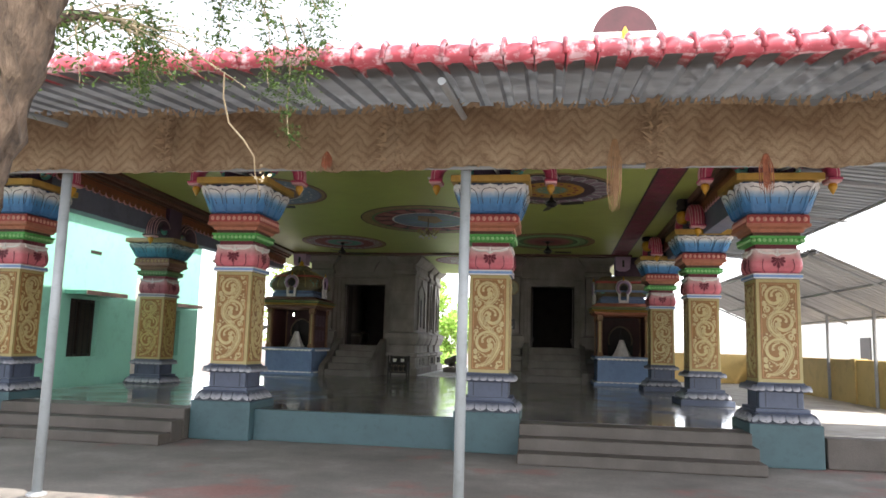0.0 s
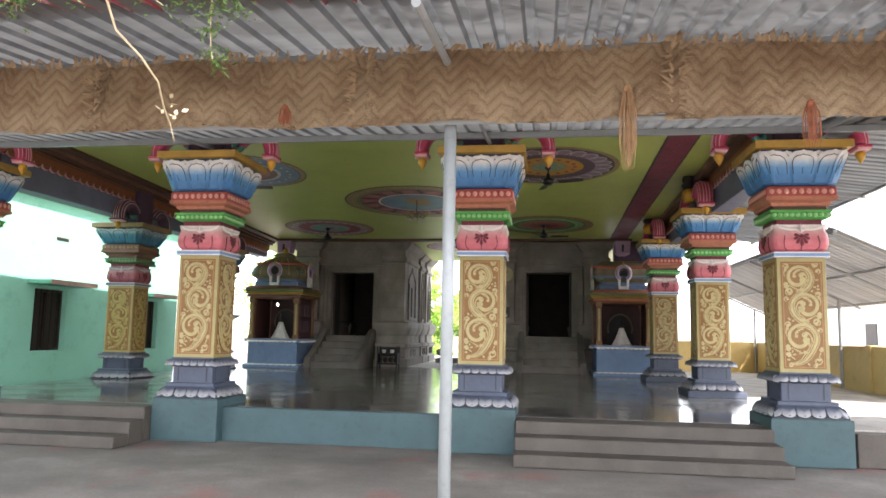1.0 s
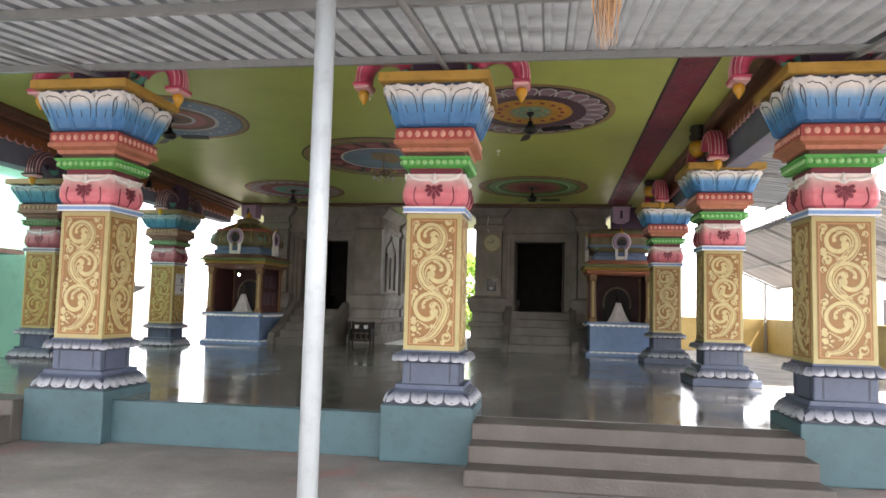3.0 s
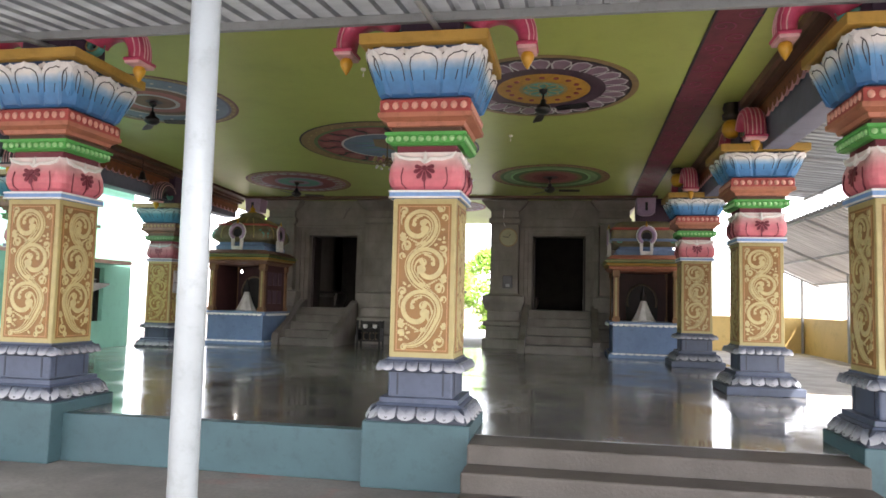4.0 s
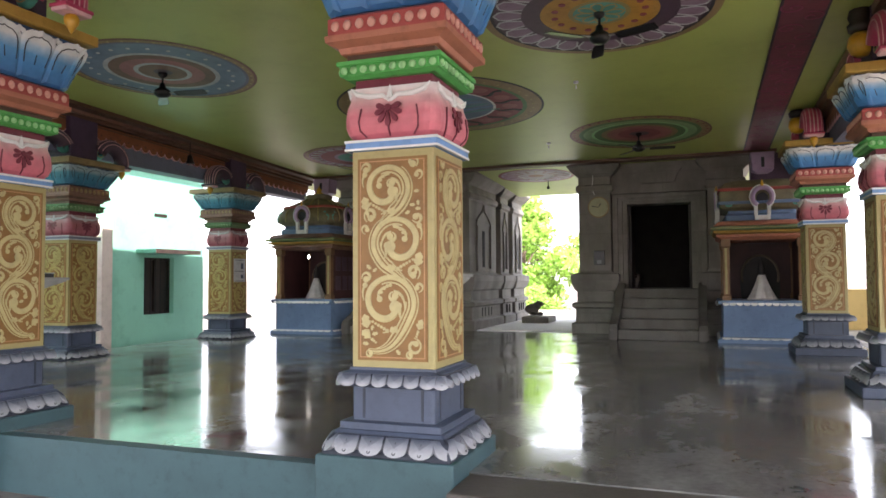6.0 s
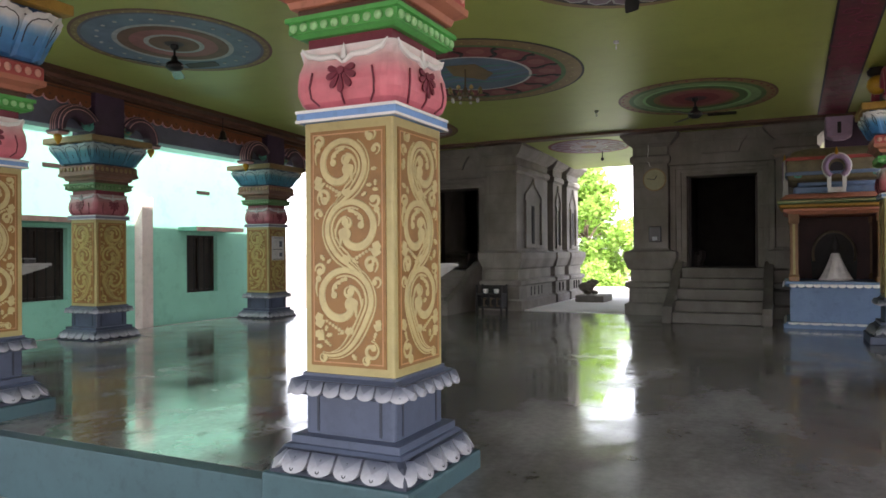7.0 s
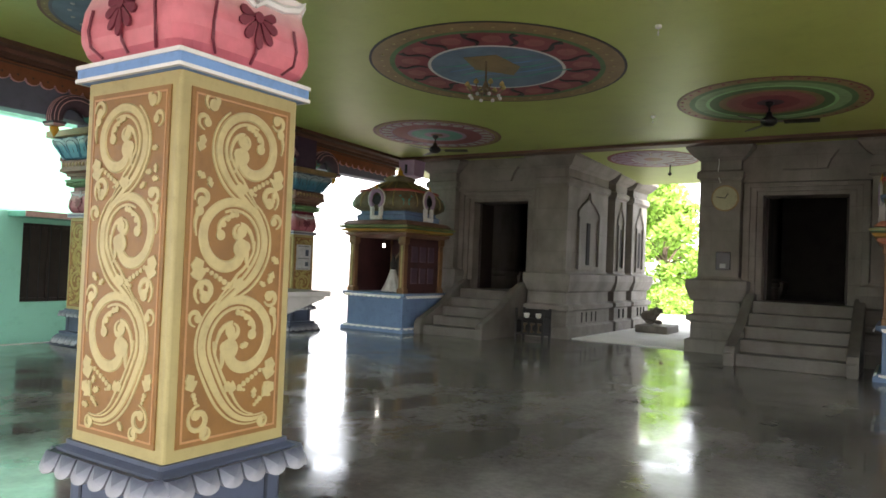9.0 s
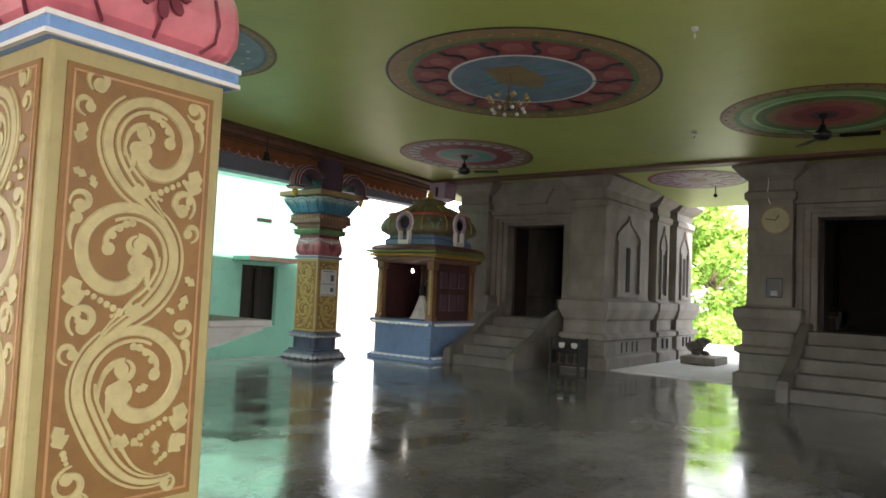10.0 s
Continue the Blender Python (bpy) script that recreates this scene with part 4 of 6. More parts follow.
def medallion(x, y, r, rings, label, extra=None):
    """Painted roundel: shallow plaster rings on the ceiling."""
    m = thing("ceiling_medallion", x, y, ceil_z(y), label, "ceiling painting", "ceiling medallions")
    m.matrix_basis = pose(x, y, ceil_z(y), -math.degrees(math.atan(CEIL_FALL)), 0, 0)
    for i, (r0, r1, mat) in enumerate(rings):
        d = 0.006 + 0.0015 * (i % 3)
        if r0 <= 0:
            bm = bmesh.new()
            disc(bm, 0, 0, r1 * r, -d, 0.0, 48)
        else:
            bm = ring_band(bmesh.new(), r0 * r, r1 * r, -d, 0.0, 72)
        part("ring", bm, M[mat], m)
    if extra:
        extra(m, r)
    return m


def petal_ring(r_in, r_out, n, mat, edge=None, fill=0.92, drop=0.013):
    def make(m, r):
        w = math.pi * (r_in + r_out) / n * r * fill
        bm = bmesh.new()
        out = [(-w * 0.30, 0), (-w * 0.5, 0.5), (-w * 0.42, 0.82), (0, 1), (w * 0.42, 0.82), (w * 0.5, 0.5), (w * 0.30, 0)]
        prism(bm, [(px, r * (r_in + (r_out - r_in) * py)) for px, py in out], -drop, -0.004)
        me = finish(bm, "painted_petal", M[mat])
        em = None
        if edge:
            bm = bmesh.new()
            ribbon(bm, [(px, r * (r_in + (r_out - r_in) * py)) for px, py in out], [0.02 * r] * 7, -drop + 0.001, -drop - 0.003)
            em = finish(bm, "petal_edge", M[edge])
        for i in range(n):
            p = shared("painted_petal", me, m, pose(0, 0, 0, 0, 0, 360 * i / n))
            if em:
                shared("petal_edge", em, p, Matrix.Identity(4))
    return make


def several(*fs):
    def make(m, r):
        for f in fs:
            f(m, r)
    return make


def dots(rad, n, size, mat):
    def make(m, r):
        bm = bmesh.new()
        disc(bm, rad * r, 0, size * r, -0.014, -0.004, 8)
        me = finish(bm, "dot", M[mat])
        for i in range(n):
            shared("dot", me, m, pose(0, 0, 0, 0, 0, 360 * i / n))
    return make


def s_dividers(r_in, r_out, n):
    def make(m, r):
        bm = bmesh.new()
        pts = [(r * (r_in + (r_out - r_in) * t), 0.030 * r * math.sin(2 * math.pi * t)) for t in [i / 10 for i in range(11)]]
        ribbon(bm, pts, [0.016 * r, 0.022 * r, 0.030 * r, 0.040 * r, 0.044 * r, 0.038 * r, 0.028 * r, 0.026 * r, 0.038 * r, 0.054 * r, 0.066 * r], -0.005, -0.014)
        me = finish(bm, "divider", M["ink"])
        for i in range(n):
            shared("divider", me, m, pose(0, 0, 0, 0, 0, 360 * i / n))
    return make


def petal_glow(r_in, r_out, n):
    """Pale brush mark in the middle of each painted petal."""
    def make(m, r):
        bm = bmesh.new()
        mid, l = r * (r_in + r_out) / 2, r * (r_out - r_in) / 2
        prism(bm, [(mid + l * math.cos(a), r * 0.075 * math.sin(a)) for a in [2 * math.pi * q / 14 for q in range(14)]], -0.010, -0.003)
        me = finish(bm, "brush_mark", M["rose_pale"])
        for i in range(n):
            shared("brush_mark", me, m, pose(0, 0, 0, 0, 0, 360 * (i + 0.5) / n))
    return make


def pond(m, r):
    bm = bmesh.new()
    prism(bm, [(-0.10 * r, -0.34 * r), (0.16 * r, -0.30 * r), (0.20 * r, 0.02 * r), (0.05 * r, 0.2 * r), (-0.06 * r, 0.06 * r), (-0.16 * r, -0.05 * r)], -0.014, -0.004)
    part("painted_rock", bm, M["tan"], m)
    for k in range(5):
        bm = bmesh.new()
        ribbon(bm, [(r * (-0.42 + 0.21 * i + 0.03 * k), r * (-0.2 + 0.11 * k + 0.03 * math.sin(i * 2 + k))) for i in range(5)], [0.01 * r, 0.03 * r, 0.02 * r, 0.035 * r, 0.01 * r], -0.004, -0.012)
        part("painted_wave", bm, M["band_blue" if k % 2 else "leaf_teal"], m)


medallion(0.21, 13.4, 1.24, [(0.93, 1.0, "tan"), (0.90, 0.93, "ink"), (0.50, 0.90, "violet"), (0.26, 0.50, "amber"), (0.22, 0.26, "cream"), (0, 0.22, "aqua")],
          "painted roundel with white petals on purple round an amber ring",
          several(petal_ring(0.66, 0.90, 24, "mauve", "paper"), dots(0.38, 16, 0.03, "rose"), petal_ring(0.05, 0.21, 8, "leaf_teal", "cream_pale")))
medallion(-5.55, 13.45, 1.22, [(0.97, 1.0, "rust"), (0.91, 0.97, "tan"), (0.88, 0.91, "beam_blue"), (0.60, 0.88, "sky_ring"), (0.55, 0.60, "paper"), (0.44, 0.55, "rust"), (0.30, 0.44, "rose_pale"), (0.25, 0.30, "paper"), (0.10, 0.25, "rust"), (0, 0.10, "violet")],
          "painted roundel with powder blue and dull rose rings", several(dots(0.94, 40, 0.012, "cream_pale"), dots(0.74, 24, 0.02, "paper")))
medallion(-2.66, 16.33, 1.62, [(0.98, 1.0, "ink"), (0.84, 0.98, "tan"), (0.80, 0.84, "ring_green"), (0.54, 0.80, "rose"), (0.515, 0.54, "petal_tip"), (0, 0.515, "sky_ring")],
          "large painted roundel with red petals round a blue pond", several(s_dividers(0.55, 0.79, 14), petal_glow(0.60, 0.75, 14), dots(0.90, 40, 0.012, "cream_pale"), pond))
medallion(0.14, 19.15, 1.24, [(0.97, 1.0, "rust"), (0.86, 0.97, "tan"), (0.80, 0.86, "ring_green"), (0.68, 0.80, "green_soft"), (0.64, 0.68, "green_pale"), (0.54, 0.64, "ring_green"), (0.46, 0.54, "tan"), (0.30, 0.46, "rose_pale"), (0.14, 0.30, "rose"), (0, 0.14, "violet")],
          "painted roundel with green and rust rings", several(dots(0.94, 36, 0.018, "rose")))
medallion(-5.65, 19.5, 1.2, [(0.96, 1.0, "rust"), (0.90, 0.96, "tan"), (0.70, 0.90, "lavender"), (0.46, 0.70, "rose"), (0.40, 0.46, "lavender"), (0.20, 0.40, "aqua"), (0.10, 0.20, "lavender"), (0, 0.10, "rust")],
          "painted roundel with pink, rose and aqua rings", several(petal_ring(0.72, 0.89, 26, "paper", "rose")))
medallion(-2.6, 22.9, 0.92, [(0.92, 1.0, "rose"), (0.70, 0.92, "lavender"), (0.45, 0.70, "petal_tip"), (0.2, 0.45, "lavender"), (0, 0.2, "rose")],
          "faded pink roundel over the passage between the shrines", several(petal_ring(0.46, 0.88, 16, "lavender", "rose")))


def ceiling_fan(x, y, turn, drop=0.27):
    f = thing("ceiling_fan", x, y, ceil_z(y), "black three-bladed ceiling fan hanging at rest", "fan", "ceiling fans", rz=turn)
    part("canopy", lathe([(0.0, 0.0), (0.06, 0.0), (0.055, -0.04), (0.02, -0.07)][::-1], 16), M["black"], f, smooth=True)
    part("rod", lathe([(0.014, -drop + 0.1), (0.014, -0.05)], 10), M["black"], f)
    part("motor", lathe([(0.0, -drop - 0.07), (0.06, -drop - 0.065), (0.105, -drop - 0.03), (0.115, -drop), (0.10, -drop + 0.035), (0.045, -drop + 0.07), (0.035, -drop + 0.12), (0.015, -drop + 0.14)], 20), M["black"], f, smooth=True)
    for k in range(3):
        at = pose(0, 0, -drop - 0.02, 0, 0, 120 * k)
        bm = bmesh.new()
        prof = [(0.19, 0.05), (0.26, 0.062), (0.45, 0.07), (0.60, 0.066), (0.63, 0.05)]
        rows = [[(x0, -w, 0.012), (x0, w, -0.012), (x0, w, -0.006), (x0, -w, 0.018)] for x0, w in prof]
        loft(bm, rows)
        b = part("blade", bm, M["black"], f, at=at)
        part("blade_arm", one_box(0.09, 0.22, -0.02, 0.02, 0.012, 0.02), M["steel"], b)
    return f


ceiling_fan(0.21, 13.4, 100)
ceiling_fan(-5.6, 13.5, 10)
ceiling_fan(0.13, 19.15, 5)
ceiling_fan(-5.72, 19.55, 20)


def chandelier(x, y):
    c = thing("chandelier", x, y, ceil_z(y) + 0.10, "small crystal chandelier hanging from the roundel", "lamp")
    part("rod", lathe([(0.012, -0.38), (0.012, 0.0)], 8), M["dull_brass"], c)
    part("hub", lathe([(0.0, -0.52), (0.03, -0.49), (0.045, -0.44), (0.02, -0.38), (0.01, -0.36)], 14), M["dull_brass"], c, smooth=True)
    for k in range(8):
        a = 2 * math.pi * k / 8
        bm = bmesh.new()
        tube(bm, [(0.04 * math.cos(a), 0.04 * math.sin(a), -0.46), (0.16 * math.cos(a), 0.16 * math.sin(a), -0.52), (0.23 * math.cos(a), 0.23 * math.sin(a), -0.45)], 0.008, 6)
        arm = part("arm", bm, M["dull_brass"], c)
        bm = lathe([(0.010, -0.45), (0.036, -0.435), (0.030, -0.41), (0.012, -0.39), (0.004, -0.38)], 8, cx=0.23 * math.cos(a), cy=0.23 * math.sin(a))
        part("shade", bm, M["cream"], arm, smooth=True)
        bm = bmesh.new()
        bmesh.ops.create_icosphere(bm, subdivisions=1, radius=0.026, matrix=Matrix.Translation((0.19 * math.cos(a), 0.19 * math.sin(a), -0.56)))
        part("crystal", bm, M["paper"], arm)


chandelier(-2.62, 16.0)
for x, y in ((-0.42, 15.7), (-1.57, 19.4), (-2.0, 12.4)):
    h = thing("ceiling_hook", x, y, ceil_z(y), "small white hook fitting in the green ceiling", "hook", "ceiling hooks")
    part("rose", lathe([(0.03, -0.03), (0.035, -0.02), (0.035, 0.0)], 10), M["white"], h)
    part("drop", lathe([(0.003, -0.11), (0.010, -0.10), (0.010, -0.07), (0.003, -0.06), (0.003, -0.03)], 8), M["white"], h)


pend = thing("hanging_hook", -2.45, 23.6, ceil_z(23.6), "small dark iron hook under the passage ceiling", "hook")
part("rod", lathe([(0.012, -0.16), (0.012, 0.0)], 8), M["iron"], pend)
part("ring", lathe([(0.0, -0.24), (0.035, -0.22), (0.04, -0.19), (0.015, -0.155)], 10), M["iron"], pend, smooth=True)


# ---- stone shrines at the back ----
MOULD = [(0.16, FLOOR), (0.16, 0.66), (0.08, 0.70), (0.08, 0.98), (0.15, 1.02), (0.15, 1.10), (0.05, 1.14), (0.05, 1.36), (0.10, 1.40), (0.17, 1.60), (0.17, 1.74), (0.03, 1.78), (0.0, 1.82),
         (0.0, 3.55), (0.05, 3.60), (0.05, 3.70), (0.0, 3.74), (0.0, 3.90), (0.10, 3.98), (0.22, 4.12), (0.22, 4.20), (0.08, 4.26), (0.08, CEIL - 0.003)]


def niche(parent, at, half=0.2):
    """False window: slender pilasters, ogee head and a dark slot."""
    n = part("niche", one_box(-half, half, -0.05, 0.0, 1.85, 1.92), M["stone"], parent, at=at)
    for s in (-1, 1):
        part("pilaster", soft_box(s * (half - 0.05) - 0.035, s * (half - 0.05) + 0.035, -0.05, 0.0, 1.92, 2.95, 0.006), M["stone"], n)
    bm = bmesh.new()
    k = half / 0.2
    outer = [(-0.2 * k, 2.95), (-0.19 * k, 3.08), (-0.10 * k, 3.24), (-0.03 * k, 3.34), (0.0, 3.48), (0.03 * k, 3.34), (0.10 * k, 3.24), (0.19 * k, 3.08), (0.2 * k, 2.95)]
    tube(bm, [(x, -0.01, z) for x, z in outer], 0.026, 6)
    part("niche_head", bm, M["stone"], n)
    # flat black plate; its colour stands for the shade in a deep slot
    part("slot", one_box(-0.09, 0.09, -0.012, 0.0, 1.95, 2.85), M["slot_shade"], n)


def stone_shrine(x0, x1, d0, d1, sill, head, name_label):
    cx = (x0 + x1) / 2
    s = thing("stone_shrine", cx, 21.9, 0, name_label, "shrine", "stone shrines")
    a, b, dl, dr = x0 - cx, x1 - cx, d0 - cx, d1 - cx
    part("wall", rect_loft(a, dl - 0.32, 0.0, 2.3, MOULD), M["stone"], s)
    part("wall", rect_loft(dr + 0.32, b, 0.0, 2.3, MOULD), M["stone"], s)
    part("wall", one_box(dl - 0.45, dr + 0.45, 0.14, 1.0, head + 0.22, CEIL - 0.003), M["stone"], s)
    part("threshold", soft_box(dl - 0.35, dr + 0.35, 0.10, 1.0, FLOOR, sill, 0.015), M["stone"], s)
    # door frame: three stepped faces
    for k, (o, y) in enumerate(((0.30, 0.16), (0.20, 0.22), (0.10, 0.28))):
        for q0, q1 in ((dl - o, dl - o + 0.115), (dr + o - 0.115, dr + o)):
            part("door_jamb", soft_box(q0, q1, y, 0.9, sill, head + o * 0.7, 0.012), M["stone"], s)
        part("door_lintel", soft_box(dl - o, dr + o, y + 0.004, 0.9, head + o * 0.7 - 0.075, head + o * 0.7, 0.01), M["stone"], s)
    bm = bmesh.new()
    prism(bm, [(-0.34, 0.0), (0.34, 0.0), (0.40, 0.16), (0.5, 0.30), (0.30, 0.30), (0.12, 0.36), (0.0, 0.30), (-0.12, 0.36), (-0.30, 0.30), (-0.5, 0.30), (-0.40, 0.16)], 0, 0.09)
    part("carved_crest", bm, M["stone"], s, at=pose((dl + dr) / 2, 0.14, head + 0.42, 90, 0, 0))
    # chamber behind the doorway; its darkness is put into the wall colour
    part("inner_wall", one_box(dl - 0.4, dl - 0.32, 1.0, 3.6, FLOOR, CEIL - 0.01), M["chamber_dark"], s)
    part("inner_wall", one_box(dr + 0.32, dr + 0.4, 1.0, 3.6, FLOOR, CEIL - 0.01), M["chamber_dark"], s)
    part("inner_wall", one_box(dl - 0.4, dr + 0.4, 3.6, 3.75, FLOOR, CEIL - 0.01), M["chamber_dark"], s)
    part("inner_floor", one_box(dl - 0.32, dr + 0.32, 1.0, 3.6, FLOOR, sill - 0.02), M["step"], s)
    for q0, q1 in ((dl, dl + 0.07), (dr - 0.07, dr)):
        part("door_leaf", soft_box(q0, q1, 0.55, 1.10, sill, head - 0.02, 0.01), M["dark_wood"], s, "dark wooden door leaf standing open")
    # side bays with recesses between
    for (w0, w1) in ((2.85, 3.65), (4.15, 5.3)):
        part("wall", rect_loft(a + 0.02, a + 0.9, w0, w1, MOULD), M["stone"], s)
        part("wall", rect_loft(b - 0.9, b - 0.02, w0, w1, MOULD), M["stone"], s)
    for q0, q1 in ((a + 0.30, a + 0.9), (b - 0.9, b - 0.30)):
        part("recess_wall", rect_loft(q0, q1, 1.0, 5.2, [(0.16, FLOOR + 0.001), (0.16, 0.64), (0.07, 0.69), (0.07, 1.62), (0.12, 1.66), (0.12, 1.73), (0.0, 1.80), (0.0, CEIL - 0.005)]), M["stone"], s)
    part("rear_wall", one_box(a + 0.3, b - 0.3, 5.0, 5.3, FLOOR, CEIL - 0.004), M["stone"], s)
    for y, side, hw in ((1.15, b, 0.62), (3.25, b - 0.02, 0.22), (4.7, b - 0.02, 0.3)):
        niche(s, pose(side, y, 0, 0, 0, 90), hw)
    for y, side, hw in ((1.15, a, 0.62), (3.25, a + 0.02, 0.22), (4.7, a + 0.02, 0.3)):
        niche(s, pose(side, y, 0, 0, 0, -90), hw)
    # little upright slots in the plinth band: black plates, coloured as shade
    for y in (0.75, 1.0, 1.3, 1.55, 3.1, 3.4, 4.5, 4.75, 5.0):
        for side, e in ((b, 1), (a, -1)):
            x = side + e * 0.085
            part("slot", one_box(min(x - e * 0.02, x), max(x - e * 0.02, x), y - 0.03, y + 0.03, 0.74, 0.95), M["slot_shade"], s)
    return s


stone_shrine(-7.42, -4.0, -6.38, -5.02, 1.34, 3.27, "grey granite shrine front with a dark doorway, mouldings and niches")
stone_shrine(-1.42, 2.0, -0.40, 0.97, 1.42, 3.30, "grey granite shrine front with a dark doorway above stone steps")


def shrine_stair(x0, x1, y_back, top, n, going, label, cheek=0.16):
    st = thing("shrine_stair", (x0 + x1) / 2, y_back, FLOOR, label, "steps", "shrine stairs")
    w = (x1 - x0) / 2
    rise = (top - FLOOR) / n
    for i in range(n):
        part("step", soft_box(-w, w, -going * (n - i), -going * (n - 1 - i) + (0.02 if i < n - 1 else 0.1), 0, rise * (i + 1), 0.014), M["stone_dim"], st)
    L = going * n
    for s in (-1, 1):
        bm = bmesh.new()
        prof = [(-L - 0.12, 0), (-L - 0.12, 0.20), (-L - 0.06, 0.30), (-L + 0.08, 0.32), (-L * 0.55, 0.62), (-L * 0.25, 0.95), (-0.05, 1.10), (0.08, 1.10), (0.08, 0)]
        x_in = s * w
        x_out = s * (w + cheek)
        v0 = [bm.verts.new((x_in, y, z)) for y, z in prof]
        v1 = [bm.verts.new((x_out, y, z)) for y, z in prof]
        k = len(prof)
        for i in range(k):
            bm.faces.new((v0[i], v0[(i + 1) % k], v1[(i + 1) % k], v1[i]))
        bm.faces.new(v0)
        bm.faces.new(v1[::-1])
        bmesh.ops.bevel(bm, geom=bm.edges[:], offset=0.015, segments=2, affect="EDGES")
        part("cheek_wall", bm, M["stone_dim"], st, "sloping stone cheek wall")


shrine_stair(-6.30, -5.05, 21.95, 1.34, 5, 0.34, "five grey stone steps with curved cheek walls, to the shrine door")
shrine_stair(-0.42, 1.08, 21.95, 1.42, 5, 0.34, "five grey stone steps with cheek walls, to the shrine door")

c = thing("wall_clock", -0.97, 21.88, 3.22, "round cream wall clock on the granite wall", "clock")
bm = bmesh.new()
disc(bm, 0, 0, 0.235, 0, 0.05, 32)
part("case", bm, M["tan"], c, at=pose(0, 0, 0, 90, 0, 0))
bm = bmesh.new()
disc(bm, 0, 0, 0.21, 0.05, 0.056, 32)
part("dial", bm, M["clock_face"], c, at=pose(0, 0, 0, 90, 0, 0))
for ang, l in ((35, 0.10), (-80, 0.15)):
    part("clock_hand", one_box(-0.007, 0.007, -0.062, -0.057, 0, l), M["ink"], c, at=pose(0, 0, 0, 0, ang, 0))
sw = thing("switch_box", -0.97, 21.88, 2.1, "small black switch box on the granite wall", "switch")
part("body", soft_box(-0.12, 0.12, -0.07, 0.0, -0.16, 0.16, 0.01), M["black"], sw)
part("socket", one_box(-0.05, 0.05, -0.075, -0.07, -0.13, -0.05), M["steel"], sw)

rack = thing("lamp_rack", -4.25, 21.0, FLOOR, "dark iron rack with brass lamps and two white cups", "rack")
for x in (-0.28, 0.28):
    for y in (-0.16, 0.16):
        part("leg", soft_box(x - 0.02, x + 0.02, y - 0.02, y + 0.02, 0, 0.62, 0.004), M["iron"], rack)
for z in (0.12, 0.40):
    part("shelf", soft_box(-0.30, 0.30, -0.18, 0.18, z, z + 0.03, 0.006), M["iron"], rack)
for x in (-0.15, 0.0, 0.15):
    part("bar", one_box(x - 0.012, x + 0.012, -0.175, -0.15, 0.15, 0.40), M["iron"], rack)
part("back_panel", soft_box(-0.28, 0.28, 0.14, 0.165, 0.10, 0.60, 0.004), M["iron"], rack, "dark sooty back panel")
for x in (-0.275, 0.275):
    part("side_panel", soft_box(x - 0.012, x + 0.012, -0.16, 0.14, 0.15, 0.40, 0.004), M["iron"], rack)
for x in (-0.17, -0.02, 0.13):
    part("brass_lamp", lathe([(0.05, 0.15), (0.055, 0.165), (0.015, 0.19), (0.015, 0.28), (0.06, 0.31), (0.055, 0.335), (0.01, 0.33)], 14, cx=x, cy=-0.02), M["dull_brass"], rack, "dull brass oil lamp", True)
for x, y in ((-0.12, -0.04), (0.11, 0.0)):
    cup = thing("white_cup", -4.25 + x, 21.0 + y, FLOOR + 0.43, "small white cup on the iron rack", "cup", "cups")
    part("bowl", lathe([(0.025, 0.0), (0.05, 0.015), (0.058, 0.075), (0.054, 0.095), (0.015, 0.085)], 16), M["white"], cup, smooth=True)

# passage between the shrines: pale slab floor, stone bull on its slab
tagged(part("passage_floor", one_box(-3.84, -1.58, 21.95, 29.0, FLOOR, FLOOR + 0.02), M["white_wall"], None), "pale swept floor of the passage between the shrines", "floor", kind="structure")
tagged(part("rear_pavement", one_box(-10.4, 7.0, 29.0, 34.2, 0.0, FLOOR - 0.02), M["lane"], None), "pale sunlit cement yard behind the shrines", "pavement", kind="structure")
slab = thing("stone_slab", -3.05, 25.3, FLOOR + 0.02, "low dark stone slab in the passage", "slab")
part("top", soft_box(-0.42, 0.32, -0.5, 0.5, 0, 0.17, 0.02), M["stone"], slab)
bm = bmesh.new()
for (x, y, z, sx, sy, sz) in ((-0.05, 0.1, 0.26, 0.2, 0.34, 0.2), (-0.02, -0.2, 0.42, 0.12, 0.14, 0.17), (0.0, -0.34, 0.46, 0.08, 0.12, 0.09), (-0.03, -0.02, 0.44, 0.1, 0.1, 0.09), (0.1, -0.15, 0.09, 0.07, 0.2, 0.08), (-0.2, -0.1, 0.09, 0.07, 0.2, 0.08)):
    bmesh.ops.create_icosphere(bm, subdivisions=2, radius=1.0, matrix=Matrix.Translation((x, y, z)) @ Matrix.Diagonal((sx, sy, sz, 1)))
bull = part("stone_statue", bm, M["stone"], None, smooth=True, at=pose(-3.22, 25.3, FLOOR + 0.19, 0, 0, 60) @ Matrix.Scale(0.72, 4))
tagged(bull, "dark grey stone animal statue resting on a slab", "statue")


